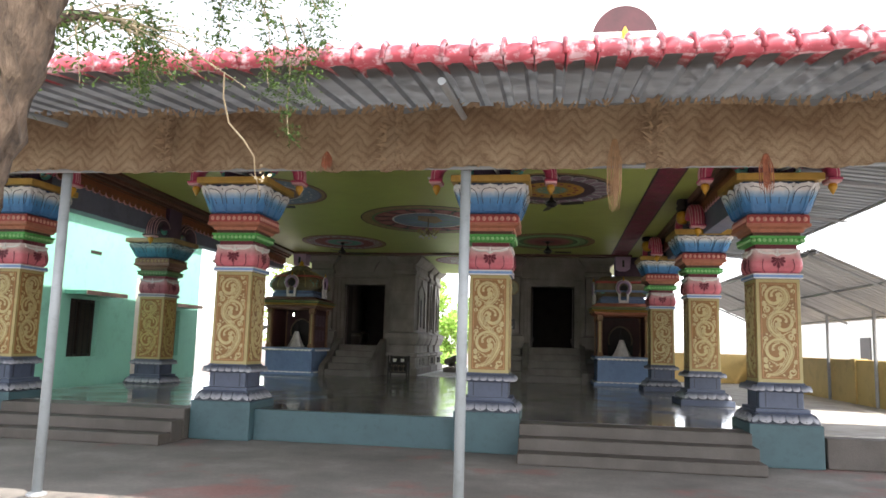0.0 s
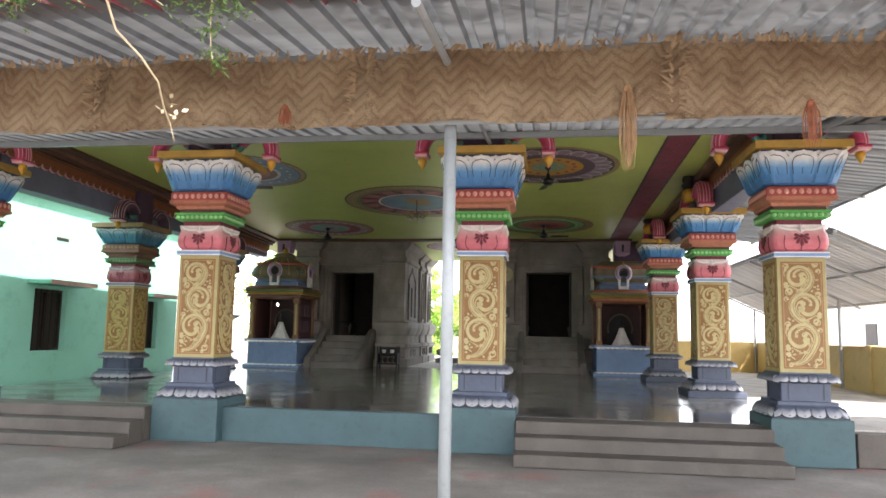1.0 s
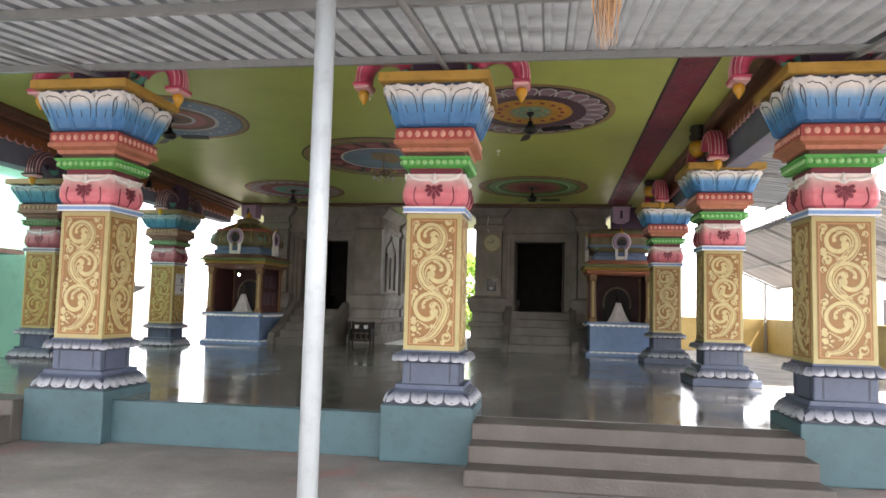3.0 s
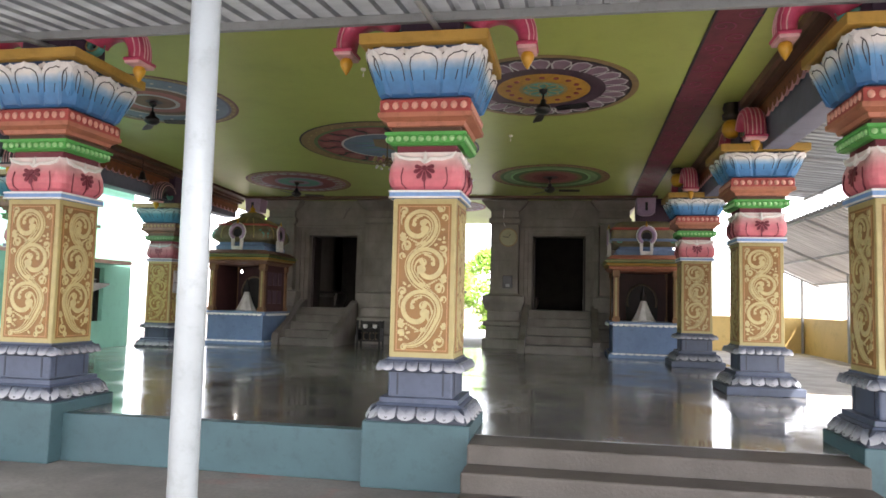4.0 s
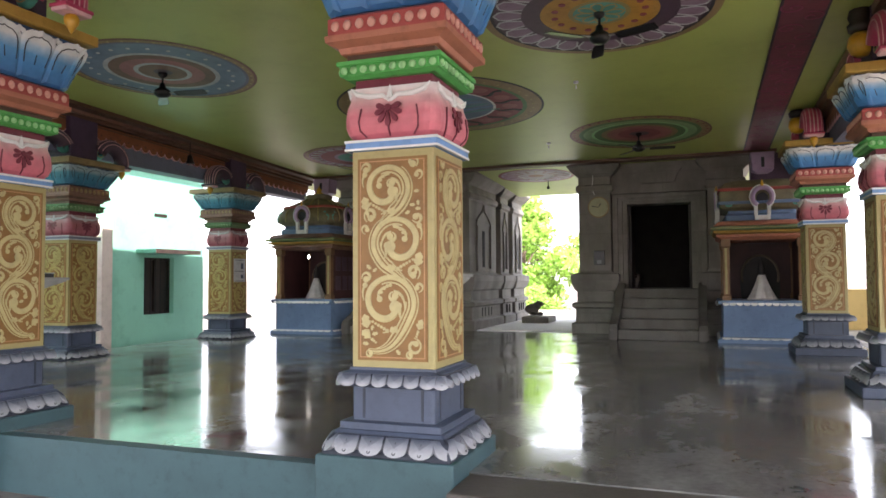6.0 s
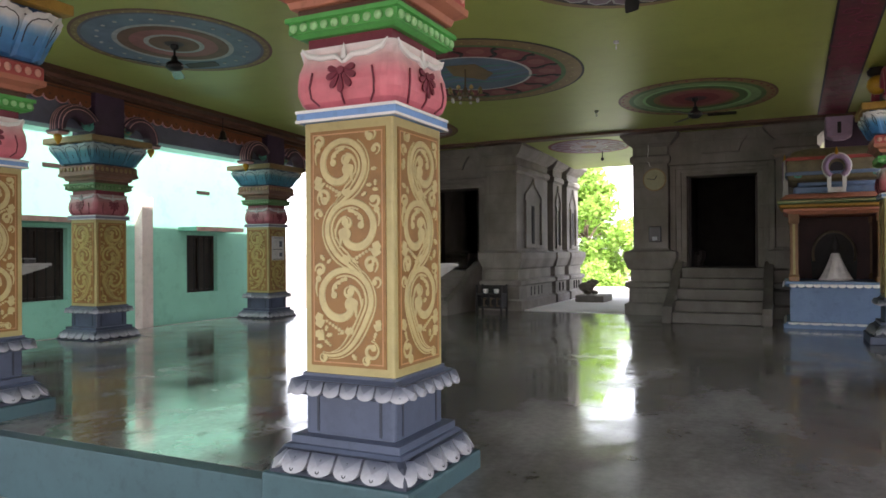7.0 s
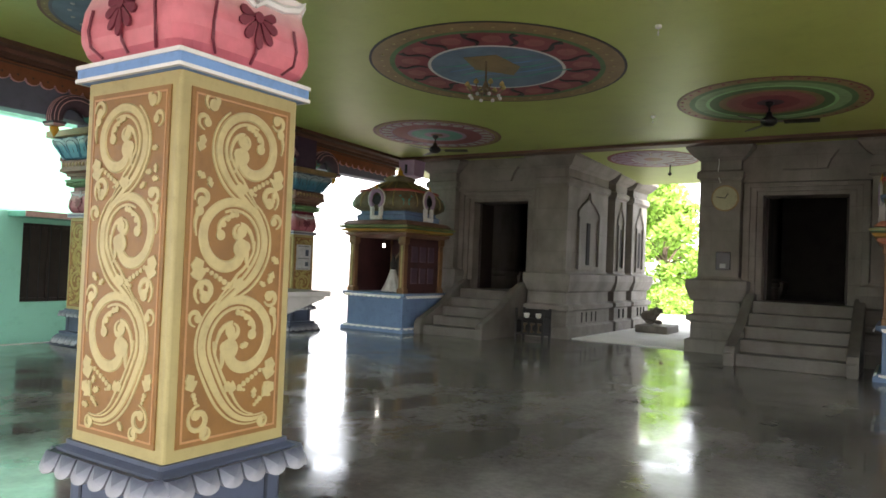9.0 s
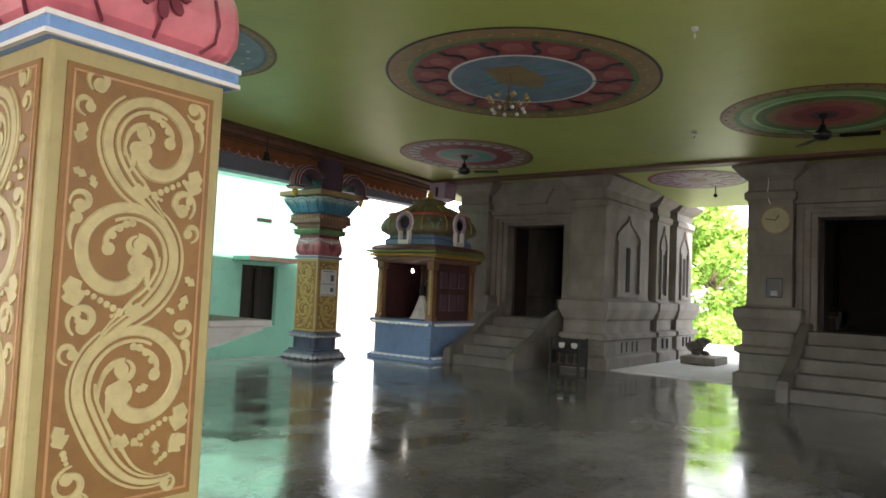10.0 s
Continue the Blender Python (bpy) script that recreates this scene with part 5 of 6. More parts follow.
# ---- small painted shrines ----
def nasi(parent, at):
    """Horseshoe arch on the dome's face."""
    n = part("arch_base", soft_box(-0.13, 0.13, -0.09, 0.0, 2.70, 2.78, 0.008), M["white"], parent, at=at)
    for s in (-1, 1):
        part("arch_leg", soft_box(s * 0.11 - 0.03, s * 0.11 + 0.03, -0.08, 0.0, 2.78, 3.0, 0.006), M["white"], n)
    bm = bmesh.new()
    pts = [(0.165 * math.sin(a), 3.12 - 0.175 * math.cos(a)) for a in [radians(30 + 300 * i / 20) for i in range(21)]]
    tube(bm, [(x, -0.05, z) for x, z in pts], 0.045, 8)
    part("arch", bm, M["lavender"], n, "lavender horseshoe arch with white rim", True)
    bm = bmesh.new()
    tube(bm, [(x * 1.22, -0.05, 3.12 + (z - 3.12) * 1.22) for x, z in pts], 0.022, 6)
    part("arch_rim", bm, M["white"], n, smooth=True)
    bm = bmesh.new()
    disc(bm, 0, 3.10, 0.10, 0.02, 0.05, 16)
    part("arch_eye", bm, M["ink"], n, at=pose(0, 0, 0, 90, 0, 0))
    bm = bmesh.new()
    bmesh.ops.create_cone(bm, segments=8, radius1=0.04, radius2=0.004, depth=0.14, matrix=Matrix.Translation((0, -0.05, 3.38)))
    part("arch_tip", bm, M["bud"], n)


def small_shrine(x, y, h, label, bulb, vault=False):
    s = thing("small_shrine", x, y, 0, label, "shrine", "small painted shrines")
    part("plinth", square_loft([(h + 0.07, FLOOR), (h + 0.07, FLOOR + 0.06), (h + 0.02, FLOOR + 0.10), (h - 0.02, FLOOR + 0.11)]), M["shrine_blue"], s)
    part("base", square_loft([(h - 0.03, FLOOR + 0.1), (h - 0.03, 1.12), (h + 0.05, 1.16), (h + 0.05, 1.22), (h - 0.02, 1.225)]), M["shrine_blue"], s, "cornflower blue base")
    small = petal_mesh("base_petal", 0.115, 0.055, 0.02, M["petal_tip"], 0.012)
    tiny = petal_mesh("base_petal", 0.16, 0.05, 0.03, M["petal_tip"], 0.012)
    n = int((2 * h + 0.06) / 0.12)
    for side in range(4):
        turn = pose(0, 0, 0, 0, 0, 90 * side)
        for k in range(n):
            shared("base_petal", small, s, turn @ pose((k - (n - 1) / 2) * 0.12, -h - 0.05, 1.18))
        m = int((2 * h + 0.12) / 0.165)
        for k in range(m):
            shared("base_petal", tiny, s, turn @ pose((k - (m - 1) / 2) * 0.165, -h - 0.025, FLOOR + 0.10))
    for sx in (-1, 1):
        for sy in (-1, 1):
            part("corner_post", square_loft([(0.085, 1.22), (0.085, 1.30), (0.065, 1.33), (0.065, 2.20), (0.085, 2.23), (0.085, 2.36)]), M["shrine_wood"], s, "ochre brown corner post", at=pose(sx * (h - 0.10), sy * (h - 0.10), 0))
            part("post_line", one_box(-0.02, 0.02, -0.069, -0.06, 1.34, 2.19), M["cream"], s, at=pose(sx * (h - 0.10), sy * (h - 0.10), 0))
    part("back_wall", one_box(-h + 0.1, h - 0.1, h - 0.16, h - 0.10, 1.22, 2.36), M["shrine_wall"], s, "dark red back wall")
    for sx in (-1, 1):
        part("side_wall", one_box(sx * (h - 0.10) - 0.03, sx * (h - 0.10) + 0.03, -h + 0.16, h - 0.16, 1.22, 2.36), M["shrine_wall"], s, "dark red side wall with relief panels")
        for q in range(3):
            for z in (1.42, 1.86):
                part("relief_panel", soft_box(sx * (h - 0.068) - 0.015, sx * (h - 0.068) + 0.015, -0.42 + 0.30 * q, -0.20 + 0.30 * q, z, z + 0.32, 0.01), M["violet"], s)
    # cornice layers
    part("cornice", square_loft([(h - 0.05, 2.34), (h + 0.06, 2.40), (h + 0.06, 2.44), (h - 0.02, 2.445)]), M["salmon" if vault else "rust"], s)
    part("cornice", square_loft([(h - 0.02, 2.44), (h + 0.10, 2.47), (h + 0.12, 2.51), (h, 2.515)]), M["gold"], s)
    part("cornice", square_loft([(h, 2.51), (h + 0.14, 2.535), (h + 0.15, 2.575), (h + 0.04, 2.60)]), M["green_worn" if vault else "ring_green"], s)
    part("cornice", square_loft([(h + 0.05, 2.59), (h + 0.10, 2.61), (h + 0.02, 2.68), (h - 0.08, 2.70)]), M["salmon" if vault else "rust"], s)
    part("cornice_line", square_loft([(h + 0.155, 2.55), (h + 0.155, 2.565)]), M["cream"], s)
    part("dome_neck", square_loft([(h - 0.12, 2.69), (h - 0.10, 2.72), (h - 0.10, 2.80), (h - 0.16, 2.84), (h - 0.16, 2.90)], 0.05, 4), M["shrine_blue"], s, "blue banded neck under the dome")
    if vault:
        # squat wagon-vault roof with banded sides
        part("vault", square_loft([(h - 0.14, 2.89, 0.03), (h - 0.02, 2.94, 0.04), (h, 3.02, 0.05), (h + 0.005, 3.18, 0.06), (h - 0.02, 3.32, 0.08), (h - 0.10, 3.42, 0.10), (h - 0.24, 3.47, 0.12)], seg=4), M["dome"], s, "olive gold vaulted roof", True)
        part("vault_band", square_loft([(h + 0.012, 3.00, 0.05), (h + 0.03, 3.01, 0.05), (h + 0.03, 3.05, 0.05), (h + 0.012, 3.06, 0.05)], seg=4), M["shrine_blue"], s, "blue band round the roof")
        part("vault_band", square_loft([(h + 0.005, 3.25, 0.07), (h + 0.022, 3.26, 0.07), (h + 0.012, 3.30, 0.07), (h - 0.01, 3.31, 0.07)], seg=4), M["red"], s, "rust red band round the roof")
    else:
        part("dome", square_loft([(h - 0.12, 2.89, 0.14), (h + 0.01, 2.97, 0.2), (h + 0.03, 3.06, 0.24), (h, 3.18, 0.26), (h - 0.1, 3.31, 0.26), (h - 0.25, 3.42, 0.24), (h - 0.40, 3.50, 0.2), (h - 0.48, 3.56, 0.16), (h - 0.44, 3.60, 0.16), (h - 0.54, 3.66, 0.1)], seg=5), M["dome"], s, "olive gold ribbed dome", True)
        part("dome_band", square_loft([(h - 0.09, 3.29, 0.26), (h - 0.05, 3.30, 0.26), (h - 0.09, 3.345, 0.25), (h - 0.14, 3.35, 0.25)], seg=5), M["red"], s, "rust red band round the dome", True)
        for side in range(4):
            for q in range(4):
                bm = bmesh.new()
                xx = (-0.42 + 0.28 * q)
                tube(bm, [(xx, -h - 0.02, 2.98), (xx, -h - 0.035, 3.06), (xx * 0.97, -h - 0.005, 3.18), (xx * 0.85, -h + 0.09, 3.305), (xx * 0.66, -h + 0.24, 3.42), (xx * 0.45, -h + 0.39, 3.5)], 0.016, 5)
                part("dome_rib", bm, M["cream"], s, at=pose(0, 0, 0, 0, 0, 90 * side))
        part("finial", lathe([(0.09, 3.65), (0.11, 3.69), (0.05, 3.73), (0.07, 3.77), (0.02, 3.82), (0.005, 3.88)], 14), M["bud"], s, smooth=True)
    for side in range(4):
        turn = pose(0, 0, 0, 0, 0, 90 * side)
        nasi(s, turn @ pose(0, -h + 0.02, 0))
        for sx in (-1, 1):
            bm = bmesh.new()
            pts = spiral(sx * (h - 0.16), 3.06, 0.12, 0.03, math.pi / 2, sx * 1.5, 22)
            tube(bm, [(px, -h + 0.03, pz) for px, pz in pts], 0.028, 6)
            part("dome_curl", bm, M["leaf_teal"], s, "green scroll on the dome corner", True, at=turn)
    # seated idol, plain: dark head and shoulders over a flared, pleated white cloth
    bm = bmesh.new()
    rows = []
    for w, z, d in ((0.30, 1.225, 0.62), (0.26, 1.28, 0.66), (0.19, 1.40, 0.7), (0.135, 1.52, 0.75), (0.10, 1.62, 0.75), (0.075, 1.69, 0.7), (0.05, 1.72, 0.9), (0.07, 1.76, 0.95), (0.078, 1.82, 0.95), (0.055, 1.88, 0.95), (0.03, 1.96, 0.95), (0.008, 2.01, 1.0)):
        fold = 0.09 if z < 1.55 else 0.0
        rows.append([((w * 0.86 * (1 + fold * math.cos(9 * q))) * math.cos(q), (w * 0.86 * d * (1 + fold * math.cos(9 * q))) * math.sin(q), z) for q in [2 * math.pi * i / 36 for i in range(36)]])
    loft(bm, rows)
    for f in bm.faces:
        f.material_index = 1 if f.calc_center_median().z > 1.70 else 0
    idol = part("idol_statue", bm, [M["cloth"], M["idol"]], None, smooth=True, at=pose(x, y - 0.12, 0))
    tagged(idol, "plain dark seated idol wrapped in white cloth, inside the painted shrine", "statue", "idols")
    ar = thing("idol_arch", x, y + 0.34, 1.225, "dark arched back plate behind the idol", "back plate", "idol arches")
    bm = bmesh.new()
    prism(bm, [(-0.34, 0), (0.34, 0), (0.36, 0.35), (0.30, 0.62), (0.14, 0.78), (0, 0.88), (-0.14, 0.78), (-0.30, 0.62), (-0.36, 0.35)], 0, 0.05)
    part("plate", bm, M["idol"], ar, at=pose(0, 0, 0, 90, 0, 0))
    bm = bmesh.new()
    tube(bm, [(0.33 * math.cos(q), -0.06, 0.45 + 0.40 * math.sin(q)) for q in [math.pi * (-0.1 + 1.2 * i / 18) for i in range(19)]], 0.022, 6)
    part("rim", bm, M["dull_brass"], ar, "dull brass arch rim", True)
    if bulb:
        b = thing("light_bulb", x + 0.02, y - h + 0.25, 2.34, "small lit white bulb hanging under the shrine roof", "lamp")
        part("cord", lathe([(0.006, -0.12), (0.006, 0.02)], 6), M["black"], b)
        gm, gn, gb = principled("lit_bulb", 0.3)
        gb.inputs["Emission Color"].default_value = (1, 0.95, 0.85, 1)
        gb.inputs["Emission Strength"].default_value = 6
        part("glass", lathe([(0.0, -0.20), (0.02, -0.19), (0.026, -0.17), (0.016, -0.14), (0.012, -0.12)], 12), gm, b, smooth=True)
    return s


small_shrine(-7.3, 20.62, 0.74, "small painted shrine with blue base and olive gold dome", True)
small_shrine(2.22, 20.85, 0.74, "small painted shrine with blue base and squat vaulted roof", False, True)

# block added to hide the bright gap above the small shrine
tagged(part("beam_rear", soft_box(2.12, 3.07, 21.70, 21.96, 3.45, 4.18, 0.01), M["purple"], None), "dark purple block added to close the bright gap beside the edge beam", "beam", kind="structure")

# pink corbels and painted pot where the beams meet the granite shrines
for x in (2.33, -7.6):
    cb = thing("corbel", x, 21.45, 4.15, "pale pink corbel block with a dark painted mark", "corbel", "corbels")
    part("block", square_loft([(0.10, -0.42), (0.2, -0.36), (0.22, -0.02)], 0.02), M["lavender"], cb)
    part("mark", one_box(-0.03, 0.03, -0.232, -0.218, -0.32, -0.12), M["ink"], cb)
for x, y in ((2.78, 14.25), (2.64, 18.4)):
    pot = thing("painted_pot", x, y, 3.93, "gold painted pot ornament with a dark rim, under the beam", "ornament", "painted pots")
    part("belly", lathe([(0.05, 0.0), (0.10, 0.03), (0.135, 0.11), (0.12, 0.20), (0.07, 0.25)], 16), M["bud"], pot, smooth=True)
    part("rim", lathe([(0.07, 0.245), (0.12, 0.27), (0.13, 0.33), (0.10, 0.36), (0.12, 0.42), (0.07, CEIL - 3.93 - 0.001)], 16), M["dark_wood"], pot, smooth=True)

# ---- awning over the front: posts, sheet, purlins, mats ----
AW0, AW1 = 4.45, 10.0


def aw_z(y):
    return 3.41 + (y - 4.45) * 0.122


def corrugated(x0, x1, pitch, depth, f, y0, y1, steps=6, mat="sheet"):
    bm = bmesh.new()
    xs = []
    x = x0
    while x < x1:
        xs += [(x, 0), (x + pitch * 0.55, 0), (x + pitch * 0.65, depth), (x + pitch * 0.9, depth)]
        x += pitch
    ys = [y0 + (y1 - y0) * i / steps for i in range(steps + 1)]
    rows = [[bm.verts.new((a, y, f(y) + d)) for a, d in xs] for y in ys]
    for a, b in zip(rows, rows[1:]):
        for i in range(len(xs) - 1):
            bm.faces.new((a[i], a[i + 1], b[i + 1], b[i]))
    bmesh.ops.solidify(bm, geom=bm.faces[:], thickness=0.004)
    return bm


aw = thing("awning", 0, 0, 0, "grey galvanised corrugated awning on white pipes in front of the hall", "awning", kind="structure")
part("sheet", corrugated(-10.2, 9.2, 0.21, 0.035, aw_z, AW0, AW1), M["sheet"], aw, "ribbed galvanised sheet")
for y in (5.95, 7.9, 9.82):
    part("purlin", soft_box(-10.2, 9.2, y - 0.03, y + 0.03, aw_z(y) - 0.085, aw_z(y) - 0.008, 0.006), M["pipe"], aw, "white painted steel purlin")
for x in (-8.3, -4.43, -0.57, 3.3):
    bm = bmesh.new()
    tube(bm, [(x, AW0 + 0.1, aw_z(AW0 + 0.1) - 0.12), (x, AW1, aw_z(AW1) - 0.12)], 0.028, 10)
    part("rafter", bm, M["pipe"], aw, "white painted steel rafter")
part("cross_pipe", tube(bmesh.new(), [(-10.2, 5.9, 3.02), (9.2, 5.9, 3.02)], 0.022, 8), M["pipe"], aw)
for x in (-8.3, -4.45, -0.555):
    p = thing("awning_post", x, 5.98, 0, "slim white painted steel pipe post under the awning", "post", "awning posts")
    part("pipe", lathe([(0.046, 0.0), (0.046, aw_z(5.9) - 0.1)], 20), M["pipe"], p, smooth=True)
    part("foot", lathe([(0.09, 0.0), (0.09, 0.015), (0.055, 0.03)], 16), M["steel"], p)
# red tile caps along the eave
caps = thing("eave_tiles", 0, 0, 0, "glossy red roofing tiles along the awning's outer edge", "roof tiles", kind="structure")
bm = bmesh.new()
prof = [(0.0, -0.02), (0.0, 0.06), (0.03, 0.10), (0.10, 0.13), (0.24, 0.155), (0.40, 0.165), (0.40, 0.06)]
rings = []
for i in range(7):
    a = math.pi * i / 6
    rings.append([(-0.10 * math.cos(a), y, z + (0.035 * math.sin(a) - 0.02 if z > 0.05 else 0.0)) for y, z in prof])
loft(bm, rings)
tile = finish(bm, "roof_tile", M["red_tile"], True)
bm = bmesh.new()
tube(bm, [(0.0, -0.01, 0.02), (0.0, 0.03, 0.12), (0.0, 0.10, 0.175), (0.0, 0.38, 0.21)], 0.022, 6)
rib = finish(bm, "tile_rib", M["red_tile"], True)
rt = random.Random(3)
for i in range(90):
    x = -9.9 + 0.21 * i
    shared("roof_tile", tile, caps, pose(x, AW0 - 0.02, aw_z(AW0) + 0.012 + rt.uniform(-0.008, 0.008), rt.uniform(-2, 2), 0, rt.uniform(-2, 2)))
    shared("tile_rib", rib, caps, pose(x + 0.105, AW0 - 0.02, aw_z(AW0) + 0.0))


def palm_mat(x0, x1, tilt, seed):
    """Plaited palm-leaf mat hung from the cross pipe, with frayed edges."""
    r = random.Random(seed)
    w = x1 - x0
    m = thing("palm_mat", (x0 + x1) / 2, 5.86 - 0.015 * (seed % 2), 3.30, "plaited brown palm-leaf mat hung along the awning edge", "mat", "palm-leaf mats")
    bm = bmesh.new()
    nx, nz = 40, 10
    grid = []
    for i in range(nx + 1):
        col = []
        for k in range(nz + 1):
            x = -w / 2 + w * i / nx
            z = -0.31 + 0.55 * k / nz
            sag = 0.02 * math.sin(3.1 * i / nx * math.pi + seed)
            y = -0.05 * noise.noise(Vector((x * 1.5 + seed * 7, z * 2, seed))) - 0.03 * math.cos(k / nz * 3.1)
            col.append(bm.verts.new((x, y, z + sag + tilt * x + r.uniform(-0.012, 0.012) * (k in (0, nz)))))
        grid.append(col)
    for a, b in zip(grid, grid[1:]):
        for k in range(nz):
            bm.faces.new((a[k], b[k], b[k + 1], a[k + 1]))
    bmesh.ops.solidify(bm, geom=bm.faces[:], thickness=0.015)
    part("weave", bm, M["woven"], m)
    bm = bmesh.new()
    for i in range(int(w / 0.016)):
        x = max(-w / 2, min(w / 2, round(r.uniform(-w / 2, w / 2) / 0.19) * 0.19 + r.gauss(0, 0.05)))
        top = r.random() < 0.65
        z = (0.215 if top else -0.30) + tilt * x + 0.02 * math.sin(3.1 * (x / w + 0.5) * math.pi + seed)
        l = r.uniform(0.04, 0.115) * (1 if top else 0.22)
        a = r.uniform(-1.0, 1.0) + (math.pi / 2 if top else -math.pi / 2)
        d = Vector((math.cos(a) * l, r.uniform(-0.05, 0.0), math.sin(a) * l))
        q = Vector((x, -0.045, z))
        s = Vector((-d.z, 0, d.x)).normalized() * r.uniform(0.006, 0.018)
        vs = [bm.verts.new(v) for v in (q - s, q + s, q + d + s * 0.3, q + d - s * 0.3)]
        bm.faces.new(vs)
    for side in (-1, 1):
        for i in range(26):
            z = r.uniform(-0.27, 0.2)
            x = side * w / 2
            d = Vector((side * r.uniform(0.02, 0.10), r.uniform(-0.04, 0), r.uniform(-0.06, 0.06)))
            q = Vector((x - side * 0.05, -0.05, z + tilt * x))
            s = Vector((-d.z, 0, d.x)).normalized() * 0.012
            bm.faces.new([bm.verts.new(v) for v in (q - s, q + s, q + d + s * 0.3, q + d - s * 0.3)])
    bmesh.ops.solidify(bm, geom=bm.faces[:], thickness=0.003)
    tagged(part("fringe", bm, M["fray"], m, "frayed dry leaf ends"), kind="stuff")
    return m


for i, (x0, x1, t) in enumerate(((-9.9, -7.6, 0.01), (-7.7, -5.5, -0.008), (-5.6, -3.3, 0.008), (-3.42, -1.12, -0.006), (-1.3, 1.12, 0.006), (0.98, 3.45, 0.012), (3.3, 5.9, 0.01), (5.75, 8.9, 0.0))):
    palm_mat(x0, x1, t, i + 1)


def straw_tassel(x, y, z, l, seed, mat, label, spread=0.035):
    r = random.Random(seed)
    t = thing("straw_tassel", x, y, z, label, "tassel", "hanging tassels")
    bm = bmesh.new()
    for i in range(30):
        a, d = r.uniform(0, 6.28), r.uniform(0, spread)
        p = [Vector((d * 0.3 * math.cos(a), d * 0.3 * math.sin(a), 0)), Vector((d * math.cos(a), d * math.sin(a), -l * 0.3)), Vector((d * 1.1 * math.cos(a) + r.uniform(-0.01, 0.01), d * math.sin(a), -l * 0.7)), Vector((d * 0.8 * math.cos(a), d * math.sin(a), -l * r.uniform(0.75, 1.0)))]
        tube(bm, p, [0.003, 0.0045, 0.0035, 0.0015], 4)
    tagged(part("straw_tuft", bm, M[mat], t), kind="stuff")
    part("knot", lathe([(0.012, -0.05), (0.02, -0.04), (0.02, -0.015), (0.008, 0.005)], 10), M[mat], t)


straw_tassel(0.72, 5.78, 3.22, 0.62, 2, "rope", "long bunch of dry straw tied to the mat", 0.06)
straw_tassel(1.92, 5.78, 3.08, 0.34, 4, "red_straw", "reddish dried garland hanging under the mat", 0.055)
straw_tassel(-1.78, 5.78, 3.14, 0.16, 6, "red_straw", "small withered red garland tied to the mat", 0.05)


# ---- green house beside the hall ----
HX = -10.5
house = thing("house", HX, 15.0, 0, "mint green plastered house with dark windows and pink-edged sunshades", "house")


def wall_with_holes(y0, y1, z0, z1, holes, x0, x1):
    bm = bmesh.new()
    cuts = sorted({y0, y1, *[h for q in holes for h in q[:2]]})
    for a, b in zip(cuts, cuts[1:]):
        inside = [q for q in holes if q[0] <= a + 1e-6 and q[1] >= b - 1e-6]
        if inside:
            q = inside[0]
            box(bm, x0, x1, a, b, z0, q[2])
            box(bm, x0, x1, a, b, q[3], z1)
        else:
            box(bm, x0, x1, a, b, z0, z1)
    bmesh.ops.remove_doubles(bm, verts=bm.verts[:], dist=0.0005)
    return bm


WIN = [(14.55, 15.6, 0.93, 2.25), (18.5, 19.45, 0.9, 2.18), (10.6, 11.7, 0.93, 2.25)]
part("wall", wall_with_holes(-7.0, 5.5, 0.0, 4.3, [(a - 15, b - 15, c, d) for a, b, c, d in WIN], -0.25, 0.0), M["mint"], house, "mint green plaster wall")
part("wall", one_box(-4.0, -0.25, 5.3, 5.5, 0.0, 4.3), M["mint"], house)
part("wall", one_box(-4.0, -0.25, -7.0, -6.8, 0.0, 4.3), M["mint"], house)
part("back_wall", one_box(-4.0, -3.8, -6.8, 5.3, 0.0, 4.3), M["mint"], house)
part("roof", one_box(-4.2, 0.2, -7.1, 5.6, 4.3, 4.45), M["white_wall"], house)
part("pilaster", soft_box(0.0, 0.22, 2.1, 2.38, 0.0, 2.92, 0.01), M["pier"], house, "pinkish plaster pier")
for a, b, c, d in WIN:
    w = part("window", one_box(-0.20, -0.17, a - 15, b - 15, c, d), M["dark_wood"], house, "dark shuttered window")
    for y in (a - 15, b - 15 - 0.06, (a + b) / 2 - 15 - 0.03):
        part("frame", one_box(-0.17, -0.12, y, y + 0.06, c, d), M["dark_wood"], w)
    for z in (c, d - 0.06):
        part("frame", one_box(-0.168, -0.122, a - 15 + 0.06, b - 15 - 0.06, z, z + 0.06), M["dark_wood"], w)
    for k in range(5):
        y = a - 15 + (k + 1) * (b - a) / 6
        part("bar", one_box(-0.115, -0.10, y - 0.008, y + 0.008, c, d), M["black"], w)
    sh = part("sunshade", soft_box(0.0, 0.55, a - 15.25, b - 14.75, d + 0.08, d + 0.17, 0.01), M["mint_dark"], house, "concrete sunshade slab")
    part("sunshade_edge", one_box(0.55, 0.565, a - 15.25, b - 14.75, d + 0.08, d + 0.175), M["chajja"], sh, "pinkish painted edge")
for y, z in ((15.3, 3.35), (19.0, 3.12)):
    part("vent", one_box(0.0, 0.012, y - 15.2, y - 14.8, z, z + 0.07), M["dark_wood"], house)


